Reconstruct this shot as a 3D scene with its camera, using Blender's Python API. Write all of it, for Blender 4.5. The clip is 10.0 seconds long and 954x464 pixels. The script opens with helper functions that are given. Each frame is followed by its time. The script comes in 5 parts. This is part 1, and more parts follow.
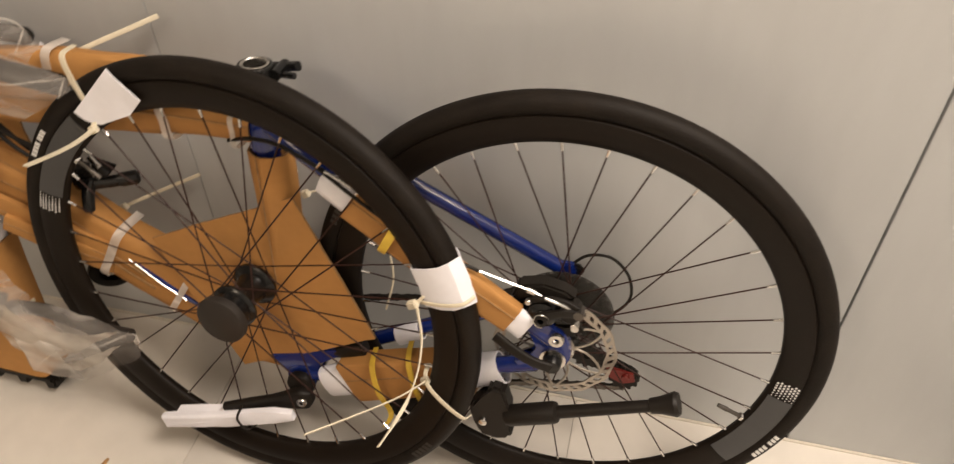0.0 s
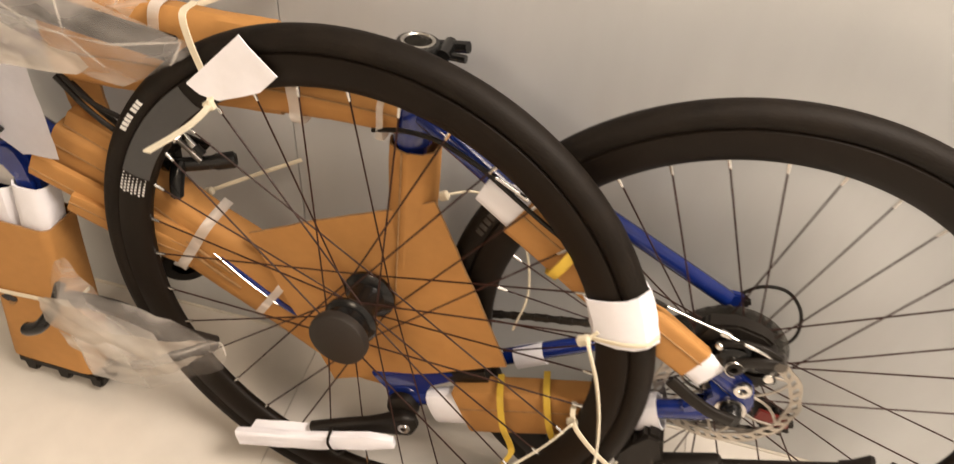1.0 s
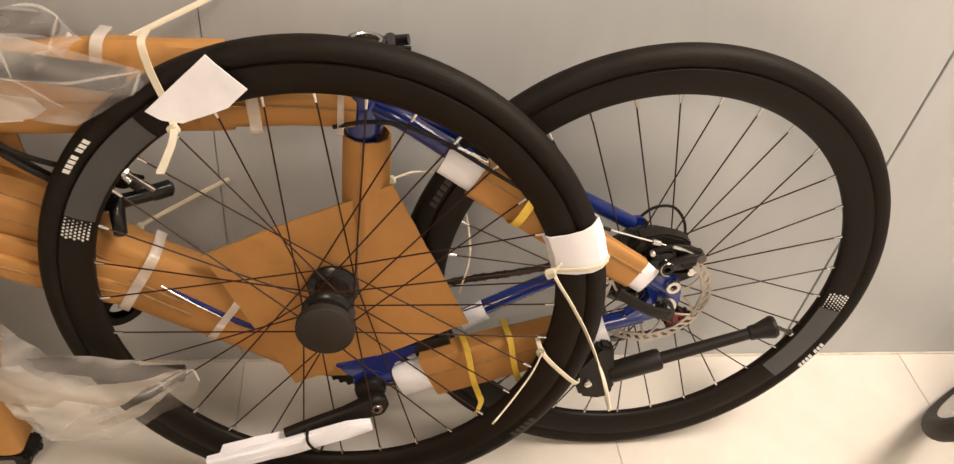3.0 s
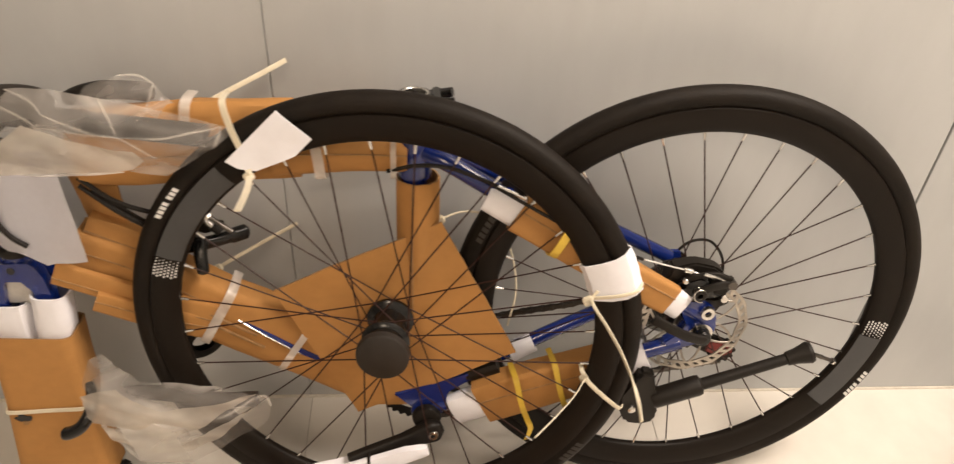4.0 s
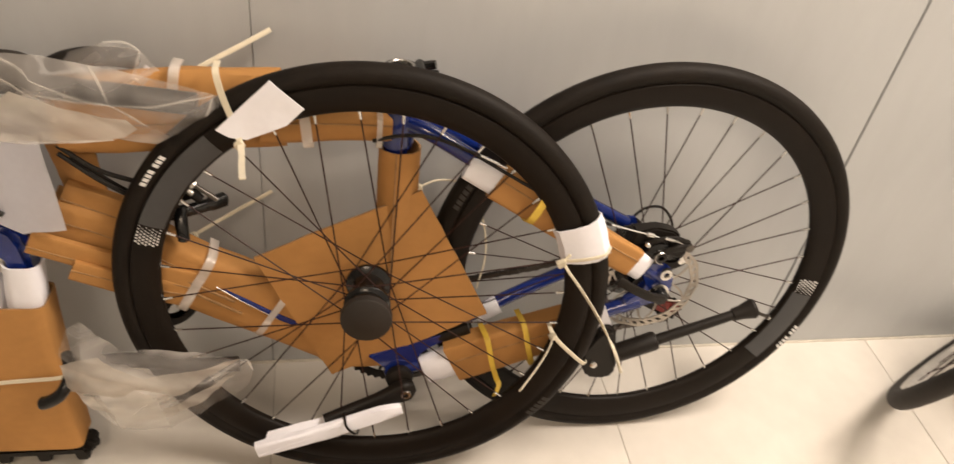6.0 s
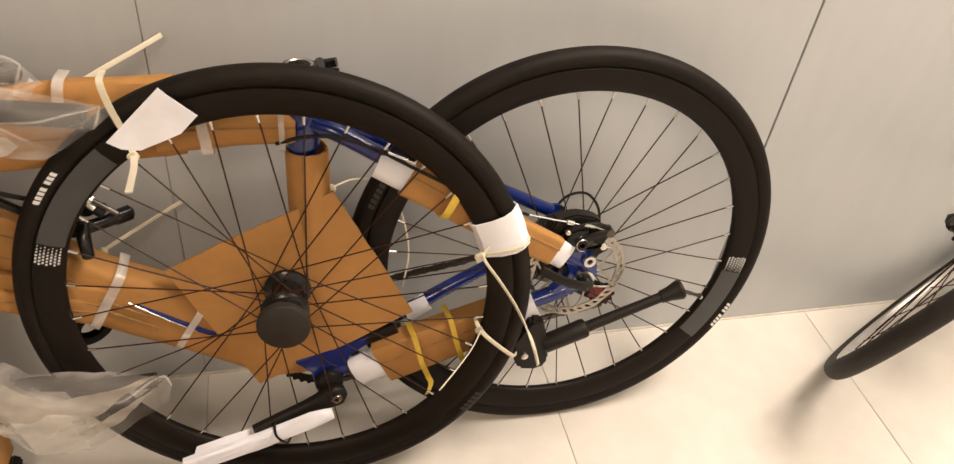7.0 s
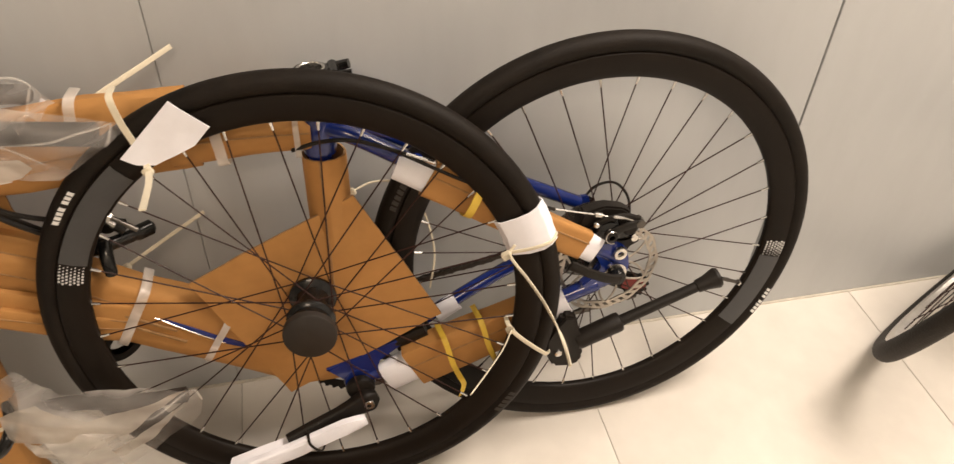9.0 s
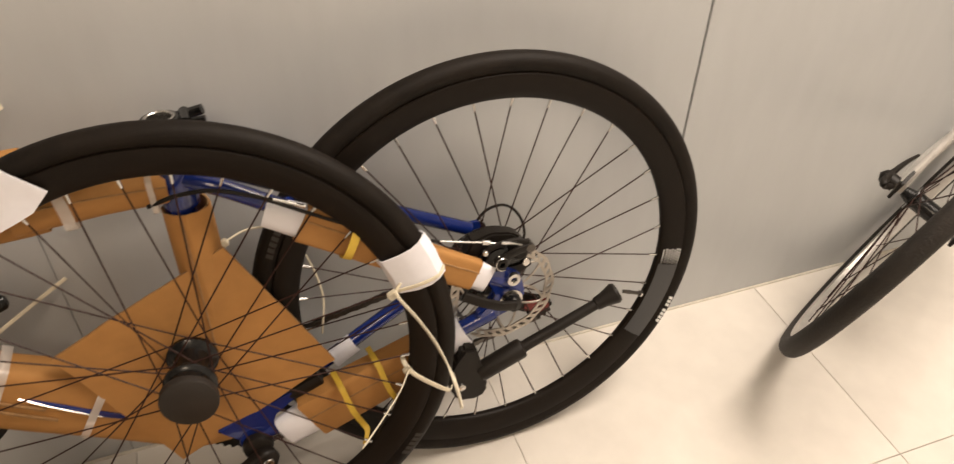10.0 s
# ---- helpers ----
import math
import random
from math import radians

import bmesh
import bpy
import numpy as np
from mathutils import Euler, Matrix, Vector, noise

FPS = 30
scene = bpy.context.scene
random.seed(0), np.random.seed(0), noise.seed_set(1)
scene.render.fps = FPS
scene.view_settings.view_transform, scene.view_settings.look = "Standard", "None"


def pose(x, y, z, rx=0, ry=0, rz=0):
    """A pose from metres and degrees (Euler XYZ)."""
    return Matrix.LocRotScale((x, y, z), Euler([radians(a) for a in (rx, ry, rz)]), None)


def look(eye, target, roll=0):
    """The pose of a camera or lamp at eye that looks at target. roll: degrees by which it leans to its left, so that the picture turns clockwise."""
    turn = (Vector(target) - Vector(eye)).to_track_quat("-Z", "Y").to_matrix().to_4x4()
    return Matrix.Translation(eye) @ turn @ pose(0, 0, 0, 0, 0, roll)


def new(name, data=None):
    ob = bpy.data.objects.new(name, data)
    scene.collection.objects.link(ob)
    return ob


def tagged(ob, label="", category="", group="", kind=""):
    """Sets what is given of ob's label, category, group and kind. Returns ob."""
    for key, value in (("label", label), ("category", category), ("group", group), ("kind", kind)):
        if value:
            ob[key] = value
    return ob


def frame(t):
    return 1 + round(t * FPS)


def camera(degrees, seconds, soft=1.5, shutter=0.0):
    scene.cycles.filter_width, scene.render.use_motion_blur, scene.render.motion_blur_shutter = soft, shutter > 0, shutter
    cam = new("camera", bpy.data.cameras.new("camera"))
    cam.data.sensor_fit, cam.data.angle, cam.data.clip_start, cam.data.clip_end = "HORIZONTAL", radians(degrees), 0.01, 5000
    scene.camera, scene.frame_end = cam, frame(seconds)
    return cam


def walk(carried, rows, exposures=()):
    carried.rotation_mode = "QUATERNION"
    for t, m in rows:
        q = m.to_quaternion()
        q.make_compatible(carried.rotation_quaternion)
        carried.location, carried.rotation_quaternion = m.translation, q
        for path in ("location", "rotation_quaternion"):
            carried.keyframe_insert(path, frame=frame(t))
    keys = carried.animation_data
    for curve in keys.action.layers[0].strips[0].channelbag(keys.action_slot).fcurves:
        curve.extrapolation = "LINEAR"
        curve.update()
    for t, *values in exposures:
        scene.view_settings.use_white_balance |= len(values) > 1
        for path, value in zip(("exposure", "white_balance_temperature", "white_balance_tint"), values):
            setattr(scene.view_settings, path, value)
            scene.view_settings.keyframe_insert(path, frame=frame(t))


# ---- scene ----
cam = camera(62.04, 10.0, soft=1.3, shutter=0.4)
EXPOSURES = [(0.0, -0.45), (0.5, -0.17), (1.0, 0.0), (1.5, 0.09), (2.0, 0.15), (2.5, -0.13), (4.0, -0.15), (5.0, -0.16), (6.0, -0.21), (7.5, -0.2), (9.0, -0.23), (9.5, -0.16), (10.0, -0.38)]
LAMPS = [(2.34, -0.60, 104.0, 1.0, (1.0, 0.855, 0.735)), (0.1, -2.4, 28.0, 0.8, (1.0, 0.78, 0.58))]
PATH = [
    (0, (1.3736, -0.7968, 1.1491), (1.1999, -0.0972, 0.4559), -0.66),
    (0.5, (1.260, -0.812, 1.113), (1.1165, -0.116, 0.4095), 5.0),
    (1, (1.1244, -0.7095, 1.0757), (0.9956, -0.0265, 0.3568), 5.3),
    (1.5, (1.022, -0.656, 1.074), (0.9978, 0.0072, 0.3260), 7.0),
    (2, (0.9064, -0.6974, 1.0863), (1.0166, -0.0436, 0.3377), 6.78),
    (2.5, (0.853, -0.7553, 1.0787), (1.0426, -0.1111, 0.3377), 14.51),
    (2.7, (0.8721, -0.7918, 1.081), (1.0685, -0.1145, 0.3719), 12.37),
    (3.8, (0.9803, -0.9158, 1.113), (1.0247, -0.1545, 0.4661), 3.22),
    (4, (0.9353, -0.9301, 1.1214), (1.0094, -0.1526, 0.4969), 3.49),
    (4.5, (0.8195, -0.9631, 1.1454), (0.926, -0.2014, 0.5062), 7.02),
    (5, (0.8096, -0.9772, 1.1448), (0.931, -0.2102, 0.5147), 7.16),
    (5.5, (0.8348, -0.9565, 1.1499), (0.9711, -0.2002, 0.5101), 6.97),
    (6, (0.8312, -0.9601, 1.1439), (1.0245, -0.2207, 0.499), 9.11),
    (6.2, (0.8337, -0.9666, 1.141), (1.0531, -0.2387, 0.4914), 10.25),
    (7.3, (0.9404, -0.9525, 1.1468), (1.1511, -0.2217, 0.4976), 5.66),
    (7.5, (0.9574, -0.951, 1.1381), (1.1401, -0.21, 0.492), 3.95),
    (8, (0.9721, -0.9183, 1.1363), (1.1269, -0.1945, 0.4639), 2.72),
    (8.5, (0.9505, -0.9347, 1.1345), (1.099, -0.2009, 0.4716), 0.88),
    (9, (0.9274, -0.9279, 1.1377), (1.1115, -0.2037, 0.4731), 2.57),
    (9.5, (0.9526, -0.9048, 1.1253), (1.185, -0.1919, 0.4636), 2.36),
    (10, (1.0012, -0.8979, 1.1311), (1.2692, -0.1859, 0.4821), 1.4),
]
walk(cam, [(t, look(eye, target, roll)) for t, eye, target, roll in PATH], EXPOSURES)

# ---- world and lamps ----
world = bpy.data.worlds.new("world")
scene.world = world
world.use_nodes = True
world.node_tree.nodes["Background"].inputs[0].default_value = (1.0, 0.9, 0.78, 1)
world.node_tree.nodes["Background"].inputs[1].default_value = 0.03


def ceiling_lamp(name, x, y, z, watts, size, colour=(1.0, 0.835, 0.71)):
    data = bpy.data.lights.new(name, "AREA")
    data.shape, data.size, data.energy, data.color = "DISK", size, watts, colour
    ob = new(name, data)
    ob.matrix_world = pose(x, y, z)
    return ob


for lx, ly, lw, ls, lc in LAMPS:
    ceiling_lamp("ceiling_lamp_light", lx, ly, 2.565, lw, ls, lc)


# ---- materials ----
def material(name, colour, rough=0.5, metal=0.0, vary=0.08, scale=20.0, bump=0.0, bump_scale=200.0, coat=0.0, spec=0.5,
             stretch=(1, 1, 1), rand=0.0):
    m = bpy.data.materials.new(name)
    m.use_nodes = True
    nt = m.node_tree
    b = nt.nodes["Principled BSDF"]
    b.inputs["Roughness"].default_value, b.inputs["Metallic"].default_value = rough, metal
    b.inputs["Coat Weight"].default_value, b.inputs["Coat Roughness"].default_value = coat, 0.08
    b.inputs["Specular IOR Level"].default_value = spec
    tc = nt.nodes.new("ShaderNodeTexCoord")
    mp = nt.nodes.new("ShaderNodeMapping")
    mp.inputs["Scale"].default_value = stretch
    nt.links.new(tc.outputs["Object"], mp.inputs[0])
    n1 = nt.nodes.new("ShaderNodeTexNoise")
    n1.inputs["Scale"].default_value, n1.inputs["Detail"].default_value = scale, 6
    n2 = nt.nodes.new("ShaderNodeTexNoise")
    n2.inputs["Scale"].default_value, n2.inputs["Detail"].default_value = scale * 9, 4
    nt.links.new(mp.outputs[0], n1.inputs["Vector"])
    nt.links.new(mp.outputs[0], n2.inputs["Vector"])
    add = nt.nodes.new("ShaderNodeMath")
    add.operation = "MULTIPLY_ADD"
    add.inputs[1].default_value = 0.45
    nt.links.new(n2.outputs["Fac"], add.inputs[0])
    nt.links.new(n1.outputs["Fac"], add.inputs[2])
    last = add.outputs[0]
    if rand:
        oi = nt.nodes.new("ShaderNodeObjectInfo")
        ad = nt.nodes.new("ShaderNodeMath")
        ad.operation = "MULTIPLY_ADD"
        ad.inputs[1].default_value = rand
        nt.links.new(oi.outputs["Random"], ad.inputs[0])
        nt.links.new(last, ad.inputs[2])
        last = ad.outputs[0]
    mr = nt.nodes.new("ShaderNodeMapRange")
    mr.inputs["From Min"].default_value, mr.inputs["From Max"].default_value = 0.45, 1.0 + rand
    mr.inputs["To Min"].default_value, mr.inputs["To Max"].default_value = 1 - vary, 1 + vary
    nt.links.new(last, mr.inputs["Value"])
    mx = nt.nodes.new("ShaderNodeVectorMath")
    mx.operation = "SCALE"
    mx.inputs[0].default_value = colour
    nt.links.new(mr.outputs[0], mx.inputs["Scale"])
    nt.links.new(mx.outputs[0], b.inputs["Base Color"])
    r2 = nt.nodes.new("ShaderNodeMapRange")
    r2.inputs["To Min"].default_value, r2.inputs["To Max"].default_value = max(rough - 0.08, 0.02), min(rough + 0.08, 1)
    nt.links.new(n1.outputs["Fac"], r2.inputs["Value"])
    nt.links.new(r2.outputs[0], b.inputs["Roughness"])
    if bump:
        n3 = nt.nodes.new("ShaderNodeTexNoise")
        n3.inputs["Scale"].default_value, n3.inputs["Detail"].default_value = bump_scale, 5
        nt.links.new(mp.outputs[0], n3.inputs["Vector"])
        bp = nt.nodes.new("ShaderNodeBump")
        bp.inputs["Strength"].default_value, bp.inputs["Distance"].default_value = bump, 0.002
        nt.links.new(n3.outputs["Fac"], bp.inputs["Height"])
        nt.links.new(bp.outputs[0], b.inputs["Normal"])
    return m


def film_material(name, clear, tint, rough):
    """Thin clear plastic film: mostly see-through, with a milky scatter in its folds and a gloss."""
    m = bpy.data.materials.new(name)
    m.use_nodes = True
    nt = m.node_tree
    b = nt.nodes["Principled BSDF"]
    b.inputs["Base Color"].default_value = (*tint, 1)
    b.inputs["Roughness"].default_value = rough
    b.inputs["IOR"].default_value = 1.5
    tr = nt.nodes.new("ShaderNodeBsdfTransparent")
    tr.inputs[0].default_value = (0.97, 0.97, 0.96, 1)
    tl = nt.nodes.new("ShaderNodeBsdfTranslucent")
    tl.inputs[0].default_value = (*tint, 1)
    mid = nt.nodes.new("ShaderNodeMixShader")
    mid.inputs[0].default_value = 0.45
    nt.links.new(b.outputs[0], mid.inputs[1])
    nt.links.new(tl.outputs[0], mid.inputs[2])
    tc = nt.nodes.new("ShaderNodeTexCoord")
    mp = nt.nodes.new("ShaderNodeMapping")
    mp.inputs["Scale"].default_value = (1, 2.2, 1)
    nt.links.new(tc.outputs["Object"], mp.inputs[0])
    n = nt.nodes.new("ShaderNodeTexNoise")
    n.inputs["Scale"].default_value, n.inputs["Detail"].default_value, n.inputs["Distortion"].default_value = 9, 2.5, 1.0
    nt.links.new(mp.outputs[0], n.inputs["Vector"])
    mr = nt.nodes.new("ShaderNodeMapRange")
    mr.inputs["From Min"].default_value, mr.inputs["From Max"].default_value = 0.35, 0.7
    mr.inputs["To Min"].default_value, mr.inputs["To Max"].default_value = clear, clear - 0.24
    nt.links.new(n.outputs["Fac"], mr.inputs["Value"])
    n4 = nt.nodes.new("ShaderNodeTexNoise")
    n4.inputs["Scale"].default_value, n4.inputs["Detail"].default_value, n4.inputs["Distortion"].default_value = 4.5, 0.5, 0.25
    nt.links.new(mp.outputs[0], n4.inputs["Vector"])
    off = nt.nodes.new("ShaderNodeMath")
    off.operation = "SUBTRACT"
    off.inputs[1].default_value = 0.5
    nt.links.new(n4.outputs["Fac"], off.inputs[0])
    ab = nt.nodes.new("ShaderNodeMath")
    ab.operation = "ABSOLUTE"
    nt.links.new(off.outputs[0], ab.inputs[0])
    cr = nt.nodes.new("ShaderNodeMapRange")
    cr.inputs["From Max"].default_value = 0.030
    cr.inputs["To Min"].default_value, cr.inputs["To Max"].default_value = 0.26, 0.0
    nt.links.new(ab.outputs[0], cr.inputs["Value"])
    net = nt.nodes.new("ShaderNodeMath")
    net.operation = "SUBTRACT"
    net.use_clamp = True
    nt.links.new(mr.outputs[0], net.inputs[0])
    nt.links.new(cr.outputs[0], net.inputs[1])
    mix = nt.nodes.new("ShaderNodeMixShader")
    nt.links.new(net.outputs[0], mix.inputs[0])
    nt.links.new(mid.outputs[0], mix.inputs[1])
    nt.links.new(tr.outputs[0], mix.inputs[2])
    bp = nt.nodes.new("ShaderNodeBump")
    bp.inputs["Strength"].default_value, bp.inputs["Distance"].default_value = 0.35, 0.006
    nt.links.new(n.outputs["Fac"], bp.inputs["Height"])
    nt.links.new(bp.outputs[0], b.inputs["Normal"])
    nt.links.new(mix.outputs[0], nt.nodes["Material Output"].inputs[0])
    return m


# upright tone streaks put the wall's sheen and soft shade blotches, plus smudges, into colour
WALL = material("painted_wall_panel", (0.49, 0.505, 0.51), 0.36, vary=0.075, scale=2.2, bump=0.06, bump_scale=350, rand=0.05, stretch=(1.6, 1, 0.4))
PLAIN = material("plain_wall_paint", (0.62, 0.60, 0.56), 0.7, vary=0.03, scale=4)
CEIL = material("ceiling_paint", (0.78, 0.77, 0.74), 0.8, vary=0.02, scale=4)
TILE = material("cream_polished_tile", (0.638, 0.602, 0.545), 0.22, vary=0.10, scale=2.4, bump=0.02, bump_scale=60, rand=0.04)
GROUT = material("grey_grout", (0.30, 0.27, 0.23), 0.9, vary=0.15, scale=30)
GAP = material("dark_joint", (0.03, 0.03, 0.03), 0.9)
SEAL = material("cream_sealant", (0.62, 0.58, 0.5), 0.6, vary=0.15, scale=25)
RUBBER = material("black_tyre_rubber", (0.0092, 0.0066, 0.0046), 0.6, spec=0.17, vary=0.4, scale=30, bump=0.25, bump_scale=500)
RIMBLACK = material("satin_black_rim", (0.0088, 0.0060, 0.0040), 0.48, spec=0.16, vary=0.15, scale=18, bump=0.04, bump_scale=500)
RIMGREY = material("grey_rim_graphic", (0.045, 0.046, 0.048), 0.45, vary=0.1, scale=30)
PRINT = material("white_print", (0.72, 0.72, 0.70), 0.5, vary=0.05, scale=80)
PRINTDIM = material("grey_moulded_print", (0.024, 0.021, 0.018), 0.5, vary=0.1, scale=80)
SPOKE = material("black_steel_spoke", (0.026, 0.008, 0.005), 0.5, 0.0, spec=0.25, vary=0.1, scale=50)
DISC = material("dull_ground_steel", (0.46, 0.42, 0.37), 0.42, 1.0, vary=0.2, scale=50, bump=0.08, bump_scale=600)
NIPPLE = material("silver_nipple", (0.75, 0.74, 0.72), 0.22, 1.0, vary=0.05, scale=90)
STEEL = material("brushed_steel", (0.62, 0.60, 0.57), 0.25, 1.0, vary=0.12, scale=60, bump=0.05, bump_scale=600)
DARKSTEEL = material("oily_dark_steel", (0.11, 0.10, 0.09), 0.32, 0.9, vary=0.3, scale=60)
GLOSSBLACK = material("glossy_black_anodised", (0.006, 0.006, 0.006), 0.25, vary=0.2, scale=40, coat=0.15, spec=0.35)
BLACK = material("matt_black_plastic", (0.0095, 0.0074, 0.0056), 0.5, spec=0.25, vary=0.2, scale=40, bump=0.1, bump_scale=400)
CAP = material("dark_grey_plastic_cap", (0.020, 0.0160, 0.0130), 0.6, spec=0.35, vary=0.15, scale=40, bump=0.15, bump_scale=500)
BLUE = material("glossy_blue_paint", (0.005, 0.019, 0.150), 0.24, vary=0.12, scale=30, coat=0.9, spec=0.3)
KRAFT = material("brown_cardboard", (0.41, 0.200, 0.056), 0.78, vary=0.13, scale=7, bump=0.10, bump_scale=150, stretch=(1, 1.3, 1), rand=0.10)
KRAFTEDGE = material("cut_cardboard_edge", (0.30, 0.17, 0.07), 0.9, vary=0.25, scale=120)
PAPER = material("white_foam_paper", (0.82, 0.82, 0.875), 0.7, vary=0.04, scale=14, bump=0.1, bump_scale=90)
TIE = material("cream_nylon_tie", (0.68, 0.62, 0.48), 0.4, vary=0.06, scale=60)
YELLOW = material("yellow_strap", (0.58, 0.39, 0.045), 0.5, vary=0.12, scale=60)
RED = material("red_anodised", (0.14, 0.014, 0.010), 0.3, 0.3, vary=0.1, scale=60)
SILVERPAINT = material("worn_silver_paint", (0.55, 0.53, 0.5), 0.35, 0.5, vary=0.15, scale=30)
OLDRUBBER = material("worn_tyre_rubber", (0.016, 0.012, 0.0085), 0.75, vary=0.35, scale=40, bump=0.6, bump_scale=260)
GUARD = film_material("smoky_clear_plastic", 0.55, (0.10, 0.095, 0.085), 0.15)
BAG = film_material("clear_plastic_film", 0.90, (0.90, 0.86, 0.82), 0.07)
HEM = film_material("folded_plastic_film", 0.62, (0.92, 0.89, 0.85), 0.12)
SOFTFOLD = film_material("softly_folded_film", 0.90, (0.92, 0.88, 0.83), 0.12)
CREASE = film_material("creased_plastic_film", 0.72, (0.95, 0.92, 0.88), 0.10)
FOGGY = film_material("foamed_plastic_film", 0.50, (0.70, 0.65, 0.58), 0.22)
MILKY = film_material("doubled_plastic_film", 0.72, (0.92, 0.89, 0.85), 0.10)
GLOW = bpy.data.materials.new("lamp_diffuser")
GLOW.use_nodes = True
GLOW.node_tree.nodes["Principled BSDF"].inputs["Emission Color"].default_value = (1.0, 0.82, 0.62, 1)
GLOW.node_tree.nodes["Principled BSDF"].inputs["Emission Strength"].default_value = 4.0


# ---- mesh helpers ----
def as_mesh(bm, name, mat, smooth=True):
    bmesh.ops.recalc_face_normals(bm, faces=bm.faces)
    me = bpy.data.meshes.new(name)
    bm.to_mesh(me)
    bm.free()
    for m in (mat if isinstance(mat, (list, tuple)) else [mat]):
        me.materials.append(m)
    if smooth:
        me.polygons.foreach_set("use_smooth", [True] * len(me.polygons))
        me.set_sharp_from_angle(angle=radians(38))
    return me


def part(name, bm, mat, parent=None, label="", smooth=True):
    ob = new(name, as_mesh(bm, name, mat, smooth))
    if parent is not None:
        ob.parent = parent
    return tagged(ob, label)


def thing(name, m, label, category, group="", kind=""):
    ob = new(name)
    ob.empty_display_size = 0.05
    ob.matrix_world = m
    return tagged(ob, label, category, group, kind)


def solid(name, bm, mat, m, label, category, group="", kind=""):
    ob = new(name, as_mesh(bm, name, mat))
    ob.matrix_world = m
    return tagged(ob, label, category, group, kind)


def curve(points, steps=6):
    """Points of a smooth line through the given ones."""
    p = [Vector(q) for q in points]
    if len(p) < 3:
        return p
    out = []
    e = [2 * p[0] - p[1]] + p + [2 * p[-1] - p[-2]]
    for i in range(1, len(e) - 2):
        a, b, c, d = e[i - 1:i + 3]
        for k in range(steps):
            t = k / steps
            out.append(0.5 * ((2 * b) + (c - a) * t + (2 * a - 5 * b + 4 * c - d) * t * t + (3 * b - a - 3 * c + d) * t ** 3))
    return out + [p[-1]]


def sweep(bm, path, section, radii=None, up=(0, 0, 1), close=True, wobble=0.0, seed=0):
    """Sweep a closed section (list of 2D points) along the path; radii scales it at each point."""
    path = [Vector(q) for q in path]
    n, rings = len(path), []
    up = Vector(up)
    for i, q in enumerate(path):
        d = (path[min(i + 1, n - 1)] - path[max(i - 1, 0)]).normalized()
        side = d.cross(up)
        if side.length < 0.05:
            side = d.cross(Vector((0.3, 1, 0.2)))
        side.normalize()
        top = side.cross(d).normalized()
        s = 1.0 if radii is None else radii[i]
        s = s if isinstance(s, (tuple, list)) else (s, s)
        ring = []
        for j, (a, b) in enumerate(section):
            k = 1.0
            if wobble:
                k += wobble * noise.noise(Vector((a * 70 + seed, b * 70, 0)) + q * 17)
            ring.append(bm.verts.new(q + side * a * s[0] * k + top * b * s[1] * k))
        rings.append(ring)
    m = len(section)
    for r0, r1 in zip(rings, rings[1:]):
        for j in range(m):
            bm.faces.new((r0[j], r0[(j + 1) % m], r1[(j + 1) % m], r1[j]))
    if close:
        bm.faces.new(rings[0][::-1])
        bm.faces.new(rings[-1])
    return rings


def ring_section(r, n=12):
    return [(r * math.cos(2 * math.pi * k / n), r * math.sin(2 * math.pi * k / n)) for k in range(n)]


def rounded(w, h, r, n=4):
    """A rounded rectangle outline w by h."""
    out = []
    for cx, cy, a0 in ((w / 2 - r, h / 2 - r, 0), (-w / 2 + r, h / 2 - r, 90), (-w / 2 + r, -h / 2 + r, 180), (w / 2 - r, -h / 2 + r, 270)):
        for k in range(n + 1):
            a = radians(a0 + 90 * k / n)
            out.append((cx + r * math.cos(a), cy + r * math.sin(a)))
    return out


def tube(points, r, n=12, steps=6, radii=None, up=(0, 0, 1)):
    bm = bmesh.new()
    sweep(bm, curve(points, steps) if len(points) > 2 else points, ring_section(r, n), radii, up)
    return bm


def strap(points, w, th, steps=6, up=(0, 0, 1)):
    bm = bmesh.new()
    sweep(bm, curve(points, steps), rounded(w, th, th * 0.4, 2), None, up)
    return bm


def band(points, along, w, th, steps=6):
    """A flat band along the points whose width always lies along one direction."""
    bm = bmesh.new()
    p = curve(points, steps)
    s = Vector(along).normalized()
    rings = []
    for i, q in enumerate(p):
        d = (p[min(i + 1, len(p) - 1)] - p[max(i - 1, 0)]).normalized()
        t = s.cross(d).normalized()
        rings.append([bm.verts.new(q + s * a + t * b2) for a, b2 in ((-w / 2, -th / 2), (w / 2, -th / 2), (w / 2, th / 2), (-w / 2, th / 2))])
    for r0, r1 in zip(rings, rings[1:]):
        for j in range(4):
            bm.faces.new((r0[j], r0[(j + 1) % 4], r1[(j + 1) % 4], r1[j]))
    bm.faces.new(rings[0][::-1])
    bm.faces.new(rings[-1])
    return bm


